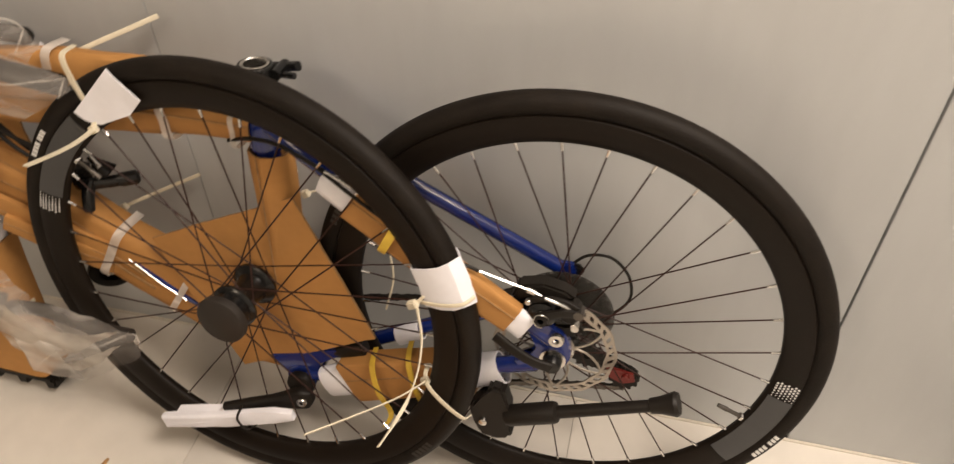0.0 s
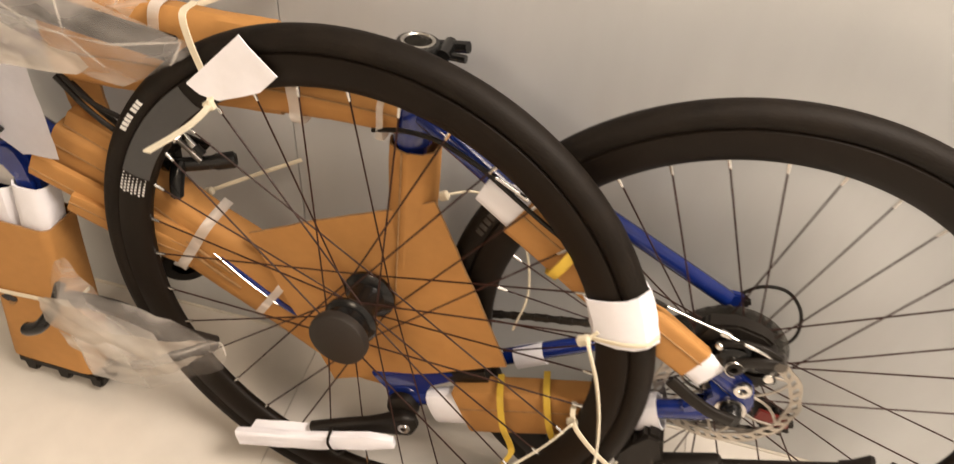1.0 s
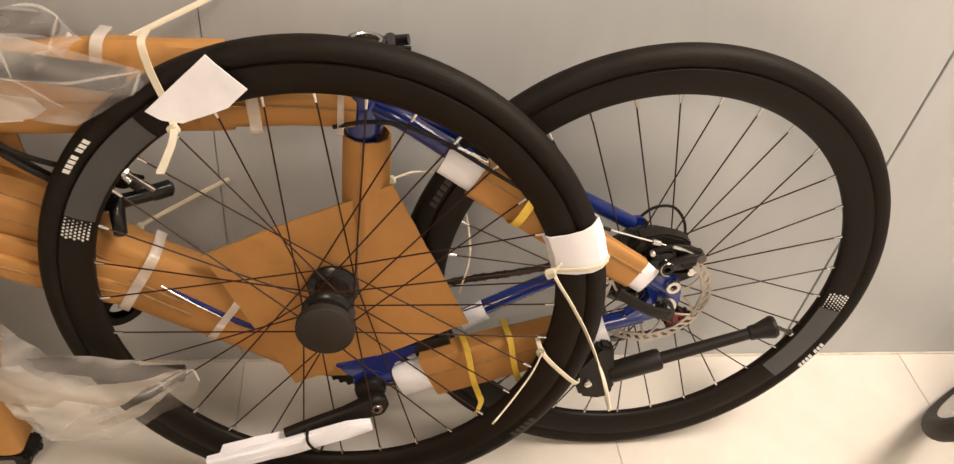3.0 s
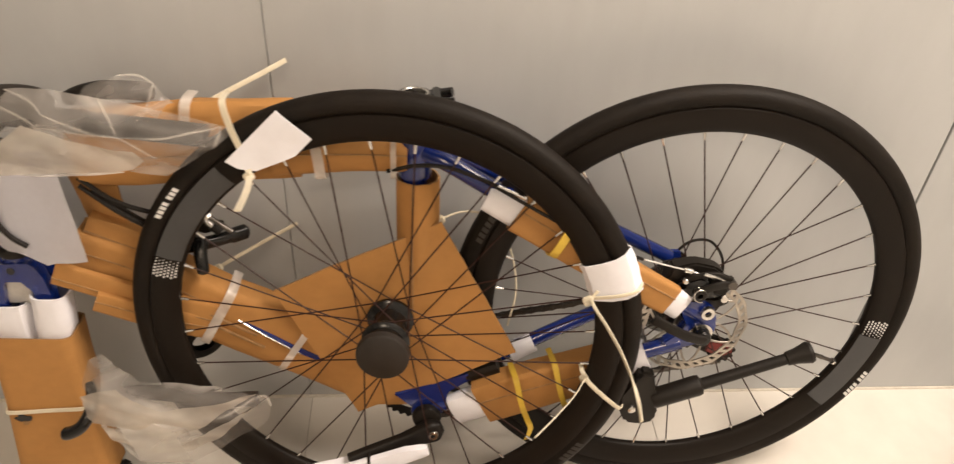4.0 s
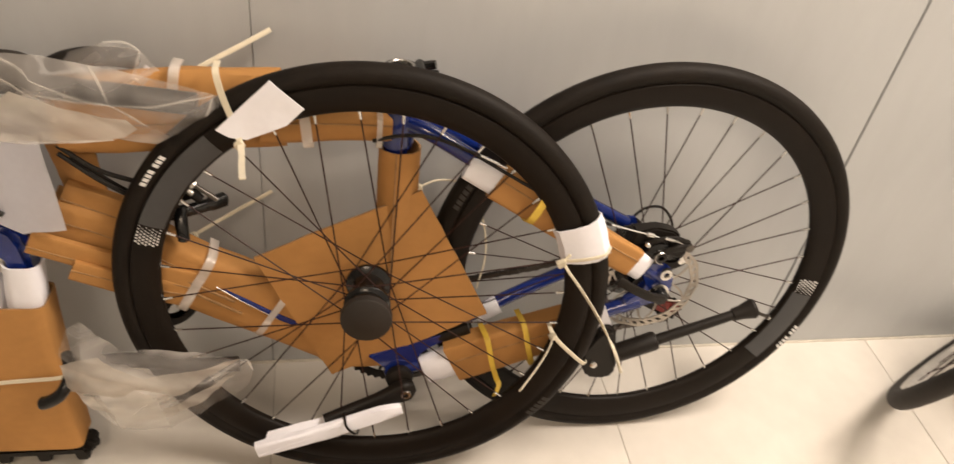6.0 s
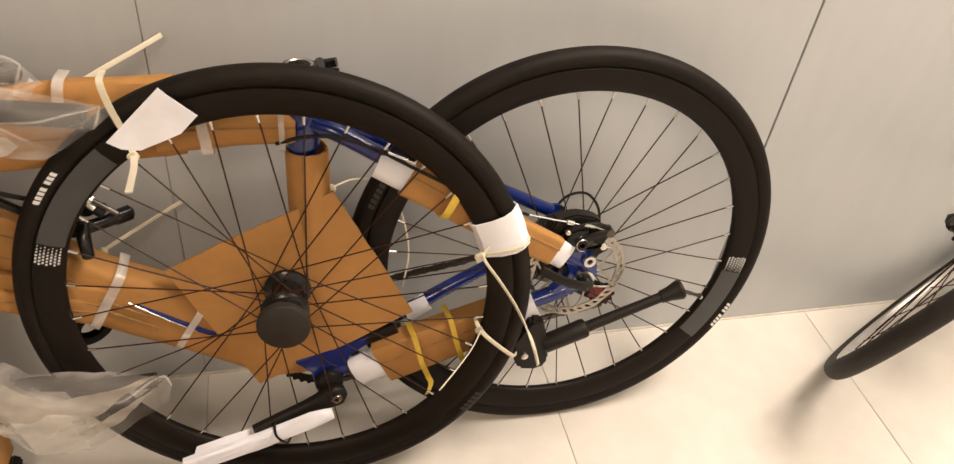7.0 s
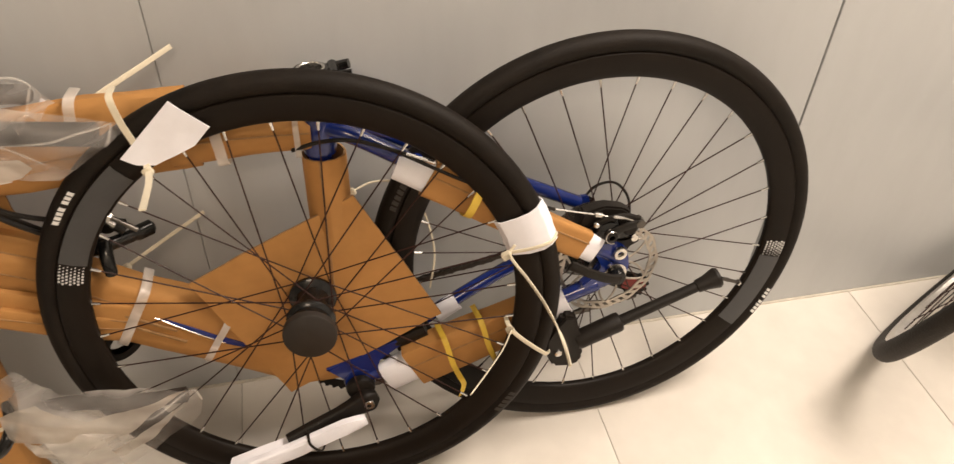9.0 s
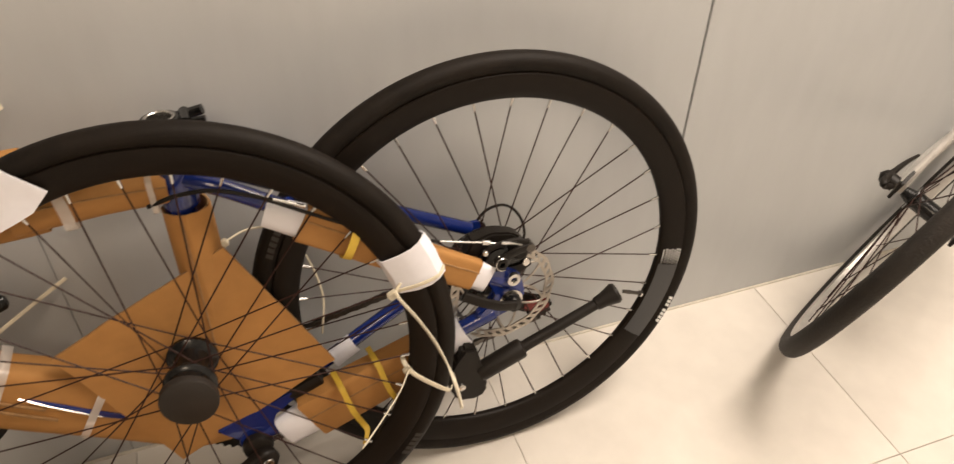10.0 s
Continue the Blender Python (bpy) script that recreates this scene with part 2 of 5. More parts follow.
def lathe(profile, n=48, closed=False):
    """Turn (radius, z) points about the local z axis."""
    bm = bmesh.new()
    rings = []
    for r, z in profile:
        if r < 1e-6:
            rings.append([bm.verts.new((0, 0, z))])
        else:
            rings.append([bm.verts.new((r * math.cos(2 * math.pi * k / n), r * math.sin(2 * math.pi * k / n), z)) for k in range(n)])
    pairs = list(zip(rings, rings[1:])) + ([(rings[-1], rings[0])] if closed else [])
    for a, b in pairs:
        for k in range(n):
            q = [a[k % len(a)], a[(k + 1) % n % len(a)], b[(k + 1) % n % len(b)], b[k % len(b)]]
            q = list(dict.fromkeys(q))
            if len(q) > 2:
                bm.faces.new(q)
    return bm


def plate(outline, z0, z1, bevel=0.0):
    """A flat plate from a 2D outline, between two heights on local z."""
    bm = bmesh.new()
    lo = [bm.verts.new((x, y, z0)) for x, y in outline]
    hi = [bm.verts.new((x, y, z1)) for x, y in outline]
    bm.faces.new(lo[::-1])
    bm.faces.new(hi)
    for k in range(len(lo)):
        bm.faces.new((lo[k], lo[(k + 1) % len(lo)], hi[(k + 1) % len(lo)], hi[k]))
    if bevel:
        bmesh.ops.bevel(bm, geom=list(bm.edges), offset=bevel, segments=2, affect="EDGES")
    return bm


def box(x0, x1, y0, y1, z0, z1, bevel=0.0):
    return plate([(x0, y0), (x1, y0), (x1, y1), (x0, y1)], z0, z1, bevel)


def card(corners, th, n=10, bend=0.004, seed=0, bm=None):
    """A slightly warped sheet of thickness th over four corners (in order round)."""
    bm = bm or bmesh.new()
    a, b, c, d = [Vector(q) for q in corners]
    nor = (b - a).cross(d - a).normalized()
    front, back = [], []
    for i in range(n + 1):
        for j in range(n + 1):
            u, v = i / n, j / n
            q = (a * (1 - u) + b * u) * (1 - v) + (d * (1 - u) + c * u) * v
            q = q + nor * bend * noise.noise(q * 9 + Vector((seed, seed, 0)))
            if i in (0, n) or j in (0, n):
                q = q + (b - a).normalized() * 0.0012 * noise.noise(q * 90) + (d - a).normalized() * 0.0012 * noise.noise(q * 80 + Vector((5, 0, 0)))
            front.append(bm.verts.new(q + nor * th / 2))
            back.append(bm.verts.new(q - nor * th / 2))
    w = n + 1
    for i in range(n):
        for j in range(n):
            k = [i * w + j, (i + 1) * w + j, (i + 1) * w + j + 1, i * w + j + 1]
            bm.faces.new([front[x] for x in k])
            bm.faces.new([back[x] for x in k[::-1]])
    rim = [j for j in range(w)] + [i * w + n for i in range(1, w)] + [n * w + j for j in range(n - 1, -1, -1)] + [i * w for i in range(n - 1, 0, -1)]
    for x, y in zip(rim, rim[1:] + rim[:1]):
        f = bm.faces.new((front[x], front[y], back[y], back[x]))
        f.material_index = 1
    return bm


def join(bm, other):
    me = bpy.data.meshes.new("tmp")
    other.to_mesh(me)
    other.free()
    bm.from_mesh(me)
    bpy.data.meshes.remove(me)
    return bm


def frame_matrix(c, lean, yaw):
    """Wheel axes: local x along the wheel to its right, y up in its plane, z out towards the room."""
    l, y = radians(lean), radians(yaw)
    n = Vector((math.sin(y) * math.cos(l), -math.cos(y) * math.cos(l), math.sin(l)))
    a = Vector((math.cos(y), math.sin(y), 0))
    b = n.cross(a)
    return Matrix(((a.x, b.x, n.x, c[0]), (a.y, b.y, n.y, c[1]), (a.z, b.z, n.z, c[2]), (0, 0, 0, 1)))


MB = frame_matrix((1.3171, -0.1227, 0.3354), 7.24, -0.42)
MF = frame_matrix((0.8950, -0.1787, 0.3468), 9.23, -5.54)

# ---- structure ----
floor = tagged(part("floor", box(-3.0, 5.0, -2.6, 0.0, -0.06, -0.004), GROUT, smooth=False), "cream polished tile floor with thin grey joints", "floor", kind="structure")
wall_north = tagged(part("wall_north", box(-3.0, 5.0, 0.014, 0.12, 0.0, 2.6), GAP, smooth=False), "pale grey painted panel wall with vertical joints", "wall", kind="structure")
for nm, dims in (("wall_south", (-3.0, 5.0, -2.72, -2.6, 0, 2.6)), ("wall_west", (-3.12, -3.0, -2.6, 0.0, 0, 2.6)), ("wall_east", (5.0, 5.12, -2.6, 0.0, 0, 2.6))):
    tagged(part(nm, box(*dims), PLAIN, smooth=False), "plain cream painted wall", "wall", kind="structure")
tagged(part("ceiling", box(-3.12, 5.12, -2.72, 0.12, 2.6, 2.7), CEIL, smooth=False), "plain white ceiling", "ceiling", kind="structure")
for lx, ly, lw, ls, lc in LAMPS:
    fixture = thing("ceiling_light", pose(lx, ly, 2.6), "round white ceiling light that is switched on", "ceiling light", "ceiling lights")
    part("rim_ring", lathe([(ls / 2 + 0.02, 0), (ls / 2 + 0.02, -0.02), (ls / 2, -0.03), (ls / 2, -0.002)], 40), PAPER, fixture)
    part("diffuser", lathe([(0, -0.02), (ls / 2 * 0.98, -0.02), (ls / 2 * 0.98, -0.01), (0, -0.01)], 40), GLOW, fixture)


# ---- wheels ----
RI, RO = 0.276, 0.338


def tyre_mesh(mat):
    """Tyre with a rounded tread, a bead line and slim side walls."""
    c, prof = RO - 0.0142, []
    for k in range(21):
        a = radians(-138 + 276 * k / 20)
        prof.append((c + 0.0142 * math.cos(a), 0.0150 * math.sin(a)))
    prof += [(c - 0.0125, 0.0085), (c - 0.0125, -0.0085)]
    return as_mesh(lathe(prof, 160, True), "tyre", mat)


def rim_mesh(mat):
    prof = [(0.3128, 0.0108), (0.3128, -0.0108), (0.3115, -0.0126), (0.306, -0.0132), (0.300, -0.0128), (0.288, -0.0105), (0.2785, -0.0065), (RI, -0.003),
            (RI, 0.003), (0.2785, 0.0065), (0.288, 0.0105), (0.300, 0.0128), (0.306, 0.0132), (0.3115, 0.0126)]
    return as_mesh(lathe(prof, 160, True), "rim", mat)


TYRE, RIM = tyre_mesh(RUBBER), rim_mesh(RIMBLACK)


def spoke_meshes(near, far, rf, lacing):
    """Four spokes (near and far flange, pulling either way) and their nipples, at angle zero."""
    out = []
    for side, turn in lacing:
        w = near if side > 0 else far
        a = radians(turn)
        p, q = Vector((rf * math.cos(a), rf * math.sin(a), w)), Vector((RI + 0.001, 0, 0))
        d = (p - q).normalized()
        s = bmesh.new()
        sweep(s, [p, q + d * 0.004], ring_section(0.00105, 6))
        k = bmesh.new()
        sweep(k, [q - d * 0.001, q + d * 0.004, q + d * 0.0125], ring_section(0.0021, 8), [1.1, 1, 0.8])
        out.append((as_mesh(s, "spoke", SPOKE), as_mesh(k, "nipple", NIPPLE)))
    return out


def patch(r0, r1, a0, a1, z, n=24, th=0.0006):
    """A thin curved sticker on the rim's cheek, following its slope."""
    bm = bmesh.new()
    def zz(r):
        return z + (0.0 if r > 0.300 else -(0.300 - r) * 0.19 if r > 0.288 else -0.0023 - (0.288 - r) * 0.42)
    rs = [r0, (r0 + r1) / 2, r1] if r1 > 0.29 else [r0, r1]
    grid = [[(bm.verts.new((r * math.cos(a), r * math.sin(a), zz(r) + th)), bm.verts.new((r * math.cos(a), r * math.sin(a), zz(r) - 0.0002)))
             for r in rs] for a in [radians(a0 + (a1 - a0) * k / n) for k in range(n + 1)]]
    for g0, g1 in zip(grid, grid[1:]):
        for j in range(len(rs) - 1):
            bm.faces.new((g0[j][0], g1[j][0], g1[j + 1][0], g0[j + 1][0]))
            bm.faces.new((g0[j][1], g0[j + 1][1], g1[j + 1][1], g1[j][1]))
        bm.faces.new((g0[0][0], g0[0][1], g1[0][1], g1[0][0]))
        bm.faces.new((g0[-1][0], g1[-1][0], g1[-1][1], g0[-1][1]))
    return bm


def dots(a0, a1, r0, r1, z, rows=7, cols=6, size=0.00135):
    """A field of small round print marks that shrink towards one side."""
    bm = bmesh.new()
    for i in range(cols):
        for j in range(rows):
            a = radians(a0 + (a1 - a0) * (i + 0.5 * (j % 2)) / cols)
            r = r0 + (r1 - r0) * (j + 0.5) / rows
            zz = z + (0.0 if r > 0.300 else -(0.300 - r) * 0.19 if r > 0.288 else -0.0023 - (0.288 - r) * 0.42)
            s = size * (0.55 + 0.6 * min(1, i / 3))
            c = Vector((r * math.cos(a), r * math.sin(a), zz))
            lo = [bm.verts.new(c + Vector((s * math.cos(t * math.pi / 3), s * math.sin(t * math.pi / 3), 0.0004))) for t in range(6)]
            hi = [bm.verts.new(v.co + Vector((0, 0, 0.0006))) for v in lo]
            bm.faces.new(hi)
            for k in range(6):
                bm.faces.new((lo[k], lo[(k + 1) % 6], hi[(k + 1) % 6], hi[k]))
    return bm


def marks(mid, widths, r, h, flip=1, gap=0.0028):
    """Slanted print blocks along the tyre wall in place of lettering."""
    bm = bmesh.new()
    total = sum(widths) + gap * (len(widths) - 1)
    s = -total / 2
    for w in widths:
        if w > 0:
            q = []
            for ss, rr in ((s, r - h / 2), (s + w, r - h / 2), (s + w, r + h / 2), (s, r + h / 2)):
                a = radians(mid) - flip * (ss + 0.25 * (rr - r)) / r
                dz = 0.0148 * math.sqrt(max(0.0, 1 - ((rr - (RO - 0.0145)) / 0.0145) ** 2)) + 0.0006
                q.append(Vector((rr * math.cos(a), rr * math.sin(a), dz)))
            top = [bm.verts.new(v + Vector((0, 0, 0.0004))) for v in q]
            low = [bm.verts.new(v - Vector((0, 0, 0.002))) for v in q]
            bm.faces.new(top)
            bm.faces.new(low[::-1])
            for k in range(4):
                bm.faces.new((top[k], low[k], low[(k + 1) % 4], top[(k + 1) % 4]))
        s += abs(w) + gap
    return bm


WORDS = [0.0048, 0.0046, 0.0046, -0.002, 0.0048, 0.0046, 0.0048, 0.0050]


def dress_wheel(parent, phase, near, far, rf, lacing, patch_at, flip, print_at, valve_at):
    """Tyre, spokes, nipples, printed patches and valve of one wheel."""
    tyre = new("tyre", TYRE)
    tyre.parent = parent
    tagged(tyre, "slim black road tyre with white print blocks")
    kinds = spoke_meshes(near, far, rf, lacing)
    for i in range(32):
        s, k = kinds[i % 4]
        for nm, me in (("spoke", s), ("nipple", k)):
            ob = new(nm, me)
            ob.parent = parent
            ob.matrix_local = pose(0, 0, 0, 0, 0, phase + 11.25 * i)
    a0, a1 = patch_at
    part("grey_patch", patch(0.2795, 0.3105, a0, a1, 0.0134), RIMGREY, parent, "matt grey rim graphic")
    d = 1 if a1 > a0 else -1
    part("dot_print", dots(a0 - d * 0.5, a0 - d * 6.0, 0.2805, 0.3105, 0.0134), PRINT, parent, "field of small white dots")
    part("tyre_print", marks(print_at, WORDS, 0.3240, 0.0070, flip, 0.0022), PRINT, parent, "white print blocks on the tyre wall")
    part("moulded_print", marks(print_at + 180, [0.006] * 5, 0.3235, 0.009, flip), PRINTDIM, parent, "dim grey moulded print blocks")
    v = bmesh.new()
    a = radians(valve_at)
    sweep(v, [Vector((r * math.cos(a), r * math.sin(a), 0)) for r in (RI + 0.002, RI - 0.004, RI - 0.0045, RI - 0.022, RI - 0.0225, RI - 0.036)],
          ring_section(0.003, 10), [1.5, 1.5, 1, 1, 1.25, 1.0])
    part("valve", v, DARKSTEEL, parent, "valve with a dark dust cap")
    sweep_nut = bmesh.new()
    sweep(sweep_nut, [Vector((r * math.cos(a), r * math.sin(a), 0)) for r in (RI + 0.001, RI - 0.003)], ring_section(0.0058, 6))
    part("valve_nut", sweep_nut, STEEL, parent, "steel valve nut")


front_wheel = thing("front_wheel", MF, "loose black deep-rim road wheel tied to the bicycle frame", "wheel")
rim = new("rim", RIM)
rim.parent = front_wheel
tagged(rim, "satin black deep-section rim")
dress_wheel(front_wheel, 4.4, 0.022, -0.027, 0.0295, ((-1, -76), (1, 76), (-1, 76), (1, -76)), (160.0, 131.0), -1, 145.3, 144.5)
part("hub_shell", lathe([(0, -0.034), (0.022, -0.034), (0.030, -0.0315), (0.0322, -0.030), (0.0322, -0.0255), (0.029, -0.023), (0.0225, -0.020), (0.0195, -0.012), (0.0195, 0.008), (0.0225, 0.015),
                         (0.029, 0.018), (0.0322, 0.020), (0.0322, 0.0235), (0.030, 0.026), (0.0265, 0.028), (0.0255, 0.040), (0.022, 0.043), (0, 0.043)], 48), GLOSSBLACK, front_wheel, "glossy black hub with two spoke flanges")
part("axle_cap", lathe([(0, 0.0585), (0.0320, 0.0585), (0.0342, 0.0568), (0.0348, 0.054), (0.0348, 0.047), (0.0335, 0.0455), (0.027, 0.045), (0.024, 0.042), (0, 0.042)], 56), CAP, front_wheel, "dark grey round plastic axle guard")

# ---- bicycle ----
bike = thing("bicycle", MB, "part-assembled blue road bicycle leaning on the wall, wrapped in packing", "bicycle")
rear_wheel = new("rear_wheel", RIM)
rear_wheel.parent = bike
tagged(rear_wheel, "satin black deep-section rear wheel")
dress_wheel(rear_wheel, 4.4, 0.028, -0.024, 0.025, ((1, -62), (-1, -62), (1, 62), (-1, 62)), (-9.5, -36.0), 1, -24.8, -22.4)
part("hub_shell", lathe([(0, -0.05), (0.016, -0.05), (0.018, -0.028), (0.029, -0.027), (0.029, -0.022), (0.018, -0.018), (0.018, 0.02), (0.029, 0.026), (0.029, 0.031),
                         (0.02, 0.034), (0.018, 0.052), (0, 0.052)], 32), GLOSSBLACK, rear_wheel, "glossy black rear hub")


def frame_tube(name, pts, r, radii=None):
    return part(name, tube(pts, r, 16, 6, radii), BLUE, bike, "glossy blue painted frame tube")


BBX, BBY = -0.368, -0.165
frame_tube("seat_tube", [(BBX, BBY, 0), (-0.386, 0.10, 0), (-0.386, 0.284, 0)], 0.0165)
part("seat_tube_top", lathe([(0.0140, -0.014), (0.0165, -0.014), (0.0165, 0.022), (0.0140, 0.022)], 28), BLUE, bike).matrix_local = pose(-0.386, 0.298, 0, -90)
frame_tube("top_tube", [(-0.388, 0.236, 0), (-0.64, 0.246, 0), (-0.885, 0.212, -0.004)], 0.0165)
frame_tube("down_tube", [(BBX, BBY, 0), (-0.45, -0.122, -0.012), (-0.63, -0.024, -0.012), (-0.895, 0.118, -0.006)], 0.018)
part("headset_cap", lathe([(0.0, 0.010), (0.016, 0.010), (0.0215, 0.006), (0.0235, 0.0), (0.0235, -0.010), (0.019, -0.012), (0.0, -0.012)], 28), BLACK, bike, "black headset cap").matrix_local = pose(-0.9008, 0.238, 0, -90)
frame_tube("head_tube", [(-0.906, 0.085, 0), (-0.901, 0.228, 0)], 0.020)
frame_tube("seat_stay", [(-0.374, 0.246, 0.010), (-0.33, 0.231, 0.028), (-0.20, 0.155, 0.047), (-0.03, 0.052, 0.062), (0.0, 0.034, 0.064)], 0.0112)
frame_tube("seat_stay", [(-0.372, 0.238, -0.010), (-0.33, 0.224, -0.032), (-0.20, 0.148, -0.047), (-0.012, 0.046, -0.062)], 0.0105)
frame_tube("chain_stay", [(BBX, BBY, 0.026), (-0.29, -0.138, 0.036), (-0.15, -0.070, 0.052), (-0.02, -0.012, 0.064)], 0.0115)
frame_tube("chain_stay", [(BBX, BBY, -0.026), (-0.29, -0.138, -0.036), (-0.15, -0.070, -0.052), (-0.02, -0.012, -0.064)], 0.0115)
part("bottom_bracket_shell", lathe([(0.017, -0.036), (0.0225, -0.036), (0.0235, -0.034), (0.0235, 0.034), (0.0225, 0.036), (0.017, 0.036)], 32), BLUE, bike, "glossy blue bottom bracket shell").matrix_local = pose(BBX, BBY, 0)
gus = plate([(-0.4175, -0.136), (-0.390, -0.125), (-0.349, -0.109), (-0.308, -0.091), (-0.302, -0.108), (-0.338, -0.126), (-0.350, -0.178), (-0.382, -0.182), (-0.387, -0.157), (-0.402, -0.147)], -0.018, 0.035, 0.003)
part("bottom_bracket_lug", gus, BLUE, bike, "glossy blue lug between the lower tubes")
part("stay_guard", strap([(-0.320, -0.108, 0.024), (-0.292, -0.095, 0.027), (-0.266, -0.084, 0.028)], 0.022, 0.020), BLACK, bike, "black rubber stay guard")
part("cable", tube([(-0.420, 0.229, 0.030), (-0.385, 0.240, 0.036), (-0.345, 0.243, 0.046), (-0.300, 0.230, 0.055), (-0.252, 0.210, 0.060)], 0.0026, 8), BLACK, bike, "black cable housing at the seat stays")
part("cable_ferrule", tube([(-0.285, 0.2245, 0.0575), (-0.250, 0.2090, 0.0605)], 0.0024, 8), STEEL, bike, "silver cable ferrule")
part("stay_bridge", tube([(-0.265, 0.192, -0.04), (-0.265, 0.192, 0.04)], 0.007), BLUE, bike, "blue bridge between the seat stays")
# seat cluster and clamp
part("seat_lug", lathe([(0.0166, -0.030), (0.021, -0.028), (0.022, 0.0), (0.021, 0.024), (0.0166, 0.026)], 28), BLUE, bike).matrix_local = pose(-0.386, 0.238, 0, -90)
part("seat_collar", lathe([(0.0165, -0.010), (0.0205, -0.010), (0.0218, -0.008), (0.0218, 0.006), (0.0205, 0.008), (0.0175, 0.008)], 32), GLOSSBLACK, bike, "black seat collar").matrix_local = pose(-0.386, 0.312, 0, -90)
part("tube_mouth", lathe([(0.0136, -0.030), (0.0136, 0.0085), (0.0150, 0.0098), (0.0172, 0.0092), (0.0172, -0.004)], 32), STEEL, bike, "bright inner wall of the seat tube").matrix_local = pose(-0.386, 0.312, 0, -90)
# dark disc puts the shade inside the tube into colour
part("mouth_shade", lathe([(0, -0.026), (0.0135, -0.026), (0.0135, -0.028), (0, -0.028)], 24), DARKSTEEL, bike, "dark disc for the shade down in the seat tube mouth").matrix_local = pose(-0.386, 0.312, 0, -90)
part("collar_lever", strap([(-0.372, 0.311, -0.016), (-0.360, 0.311, -0.020), (-0.348, 0.313, -0.020), (-0.340, 0.315, -0.018)], 0.012, 0.011), GLOSSBLACK, bike, "black quick-release lever")
part("collar_prong", strap([(-0.362, 0.308, -0.006), (-0.350, 0.309, -0.004), (-0.338, 0.310, -0.002)], 0.008, 0.008), GLOSSBLACK, bike, "black clamp lug")
part("collar_bolt", tube([(-0.360, 0.311, -0.026), (-0.360, 0.311, 0.006)], 0.0075, 10), GLOSSBLACK, bike, "black clamp bolt")
# rear drop-outs, brake and gears
do = plate([(-0.034, 0.034), (-0.030, 0.060), (-0.008, 0.058), (0.012, 0.045), (0.018, 0.026), (0.022, 0.008), (0.016, -0.010), (0.0, -0.016), (-0.040, -0.034), (-0.050, -0.014), (-0.026, -0.002), (-0.018, 0.016)], 0.056, 0.072, 0.003)
part("dropout", do, BLUE, bike, "blue forged rear drop-out").matrix_local = pose(0.002, 0.007, 0)
part("dropout", plate([(-0.02, 0.055), (0.004, 0.055), (0.018, 0.01), (0.016, -0.03), (0.004, -0.034), (-0.004, -0.014), (-0.026, -0.02), (-0.03, -0.002), (-0.012, 0.01)], -0.070, -0.060, 0.002), BLUE, bike, "blue forged rear drop-out")
part("axle_end", lathe([(0, 0.088), (0.010, 0.088), (0.012, 0.084), (0.012, 0.074), (0.016, 0.073), (0.016, 0.071), (0, 0.071)], 24), GLOSSBLACK, bike, "black axle end").matrix_local = pose(0.002, 0.009, 0)
part("axle_washer", lathe([(0.0125, 0.0745), (0.0165, 0.0745), (0.0165, 0.0725), (0.0125, 0.0725)], 24), STEEL, bike, "steel washer").matrix_local = pose(0.002, 0.009, 0)
part("caliper_bolt", lathe([(0.0045, 0.004), (0.009, 0.004), (0.0098, 0.002), (0.0098, -0.002), (0.0045, -0.002)], 20), STEEL, bike, "steel bolt").matrix_local = pose(0.004, 0.046, 0.076)
part("quick_release", strap([(0.002, 0.011, 0.090), (-0.020, 0.018, 0.092), (-0.044, 0.029, 0.090), (-0.070, 0.042, 0.084)], 0.014, 0.007), BLACK, bike, "black quick-release lever")


def rotor_bmesh(r=0.08):
    """Vented brake disc: a wavy band with slots cut through it and six curved arms."""
    bm = bmesh.new()
    n, z0, z1 = 144, -0.0009, 0.0009
    ri = r - 0.0155
    rings = []
    for k in range(n):
        a = 2 * math.pi * k / n
        ro = r - 0.0022 * (0.5 + 0.5 * math.cos(12 * a))
        rin = ri + 0.0018 * (0.5 + 0.5 * math.cos(12 * a))
        row = []
        for f in (0, 0.28, 0.72, 1):
            rr = rin + (ro - rin) * f
            aa = a + 0.16 * (f - 0.5)
            row.append((bm.verts.new((rr * math.cos(aa), rr * math.sin(aa), z0)), bm.verts.new((rr * math.cos(aa), rr * math.sin(aa), z1))))
        rings.append(row)
    for k in range(n):
        a, b = rings[k], rings[(k + 1) % n]
        for j in range(3):
            hole = j == 1 and k % 4 in (0, 1)
            if not hole:
                bm.faces.new((a[j][1], b[j][1], b[j + 1][1], a[j + 1][1]))
                bm.faces.new((a[j][0], a[j + 1][0], b[j + 1][0], b[j][0]))
        bm.faces.new((a[0][0], b[0][0], b[0][1], a[0][1]))
        bm.faces.new((a[3][0], a[3][1], b[3][1], b[3][0]))
        if k % 4 in (0, 1):
            bm.faces.new((a[1][0], a[1][1], b[1][1], b[1][0]))
            bm.faces.new((a[2][0], b[2][0], b[2][1], a[2][1]))
    return bm


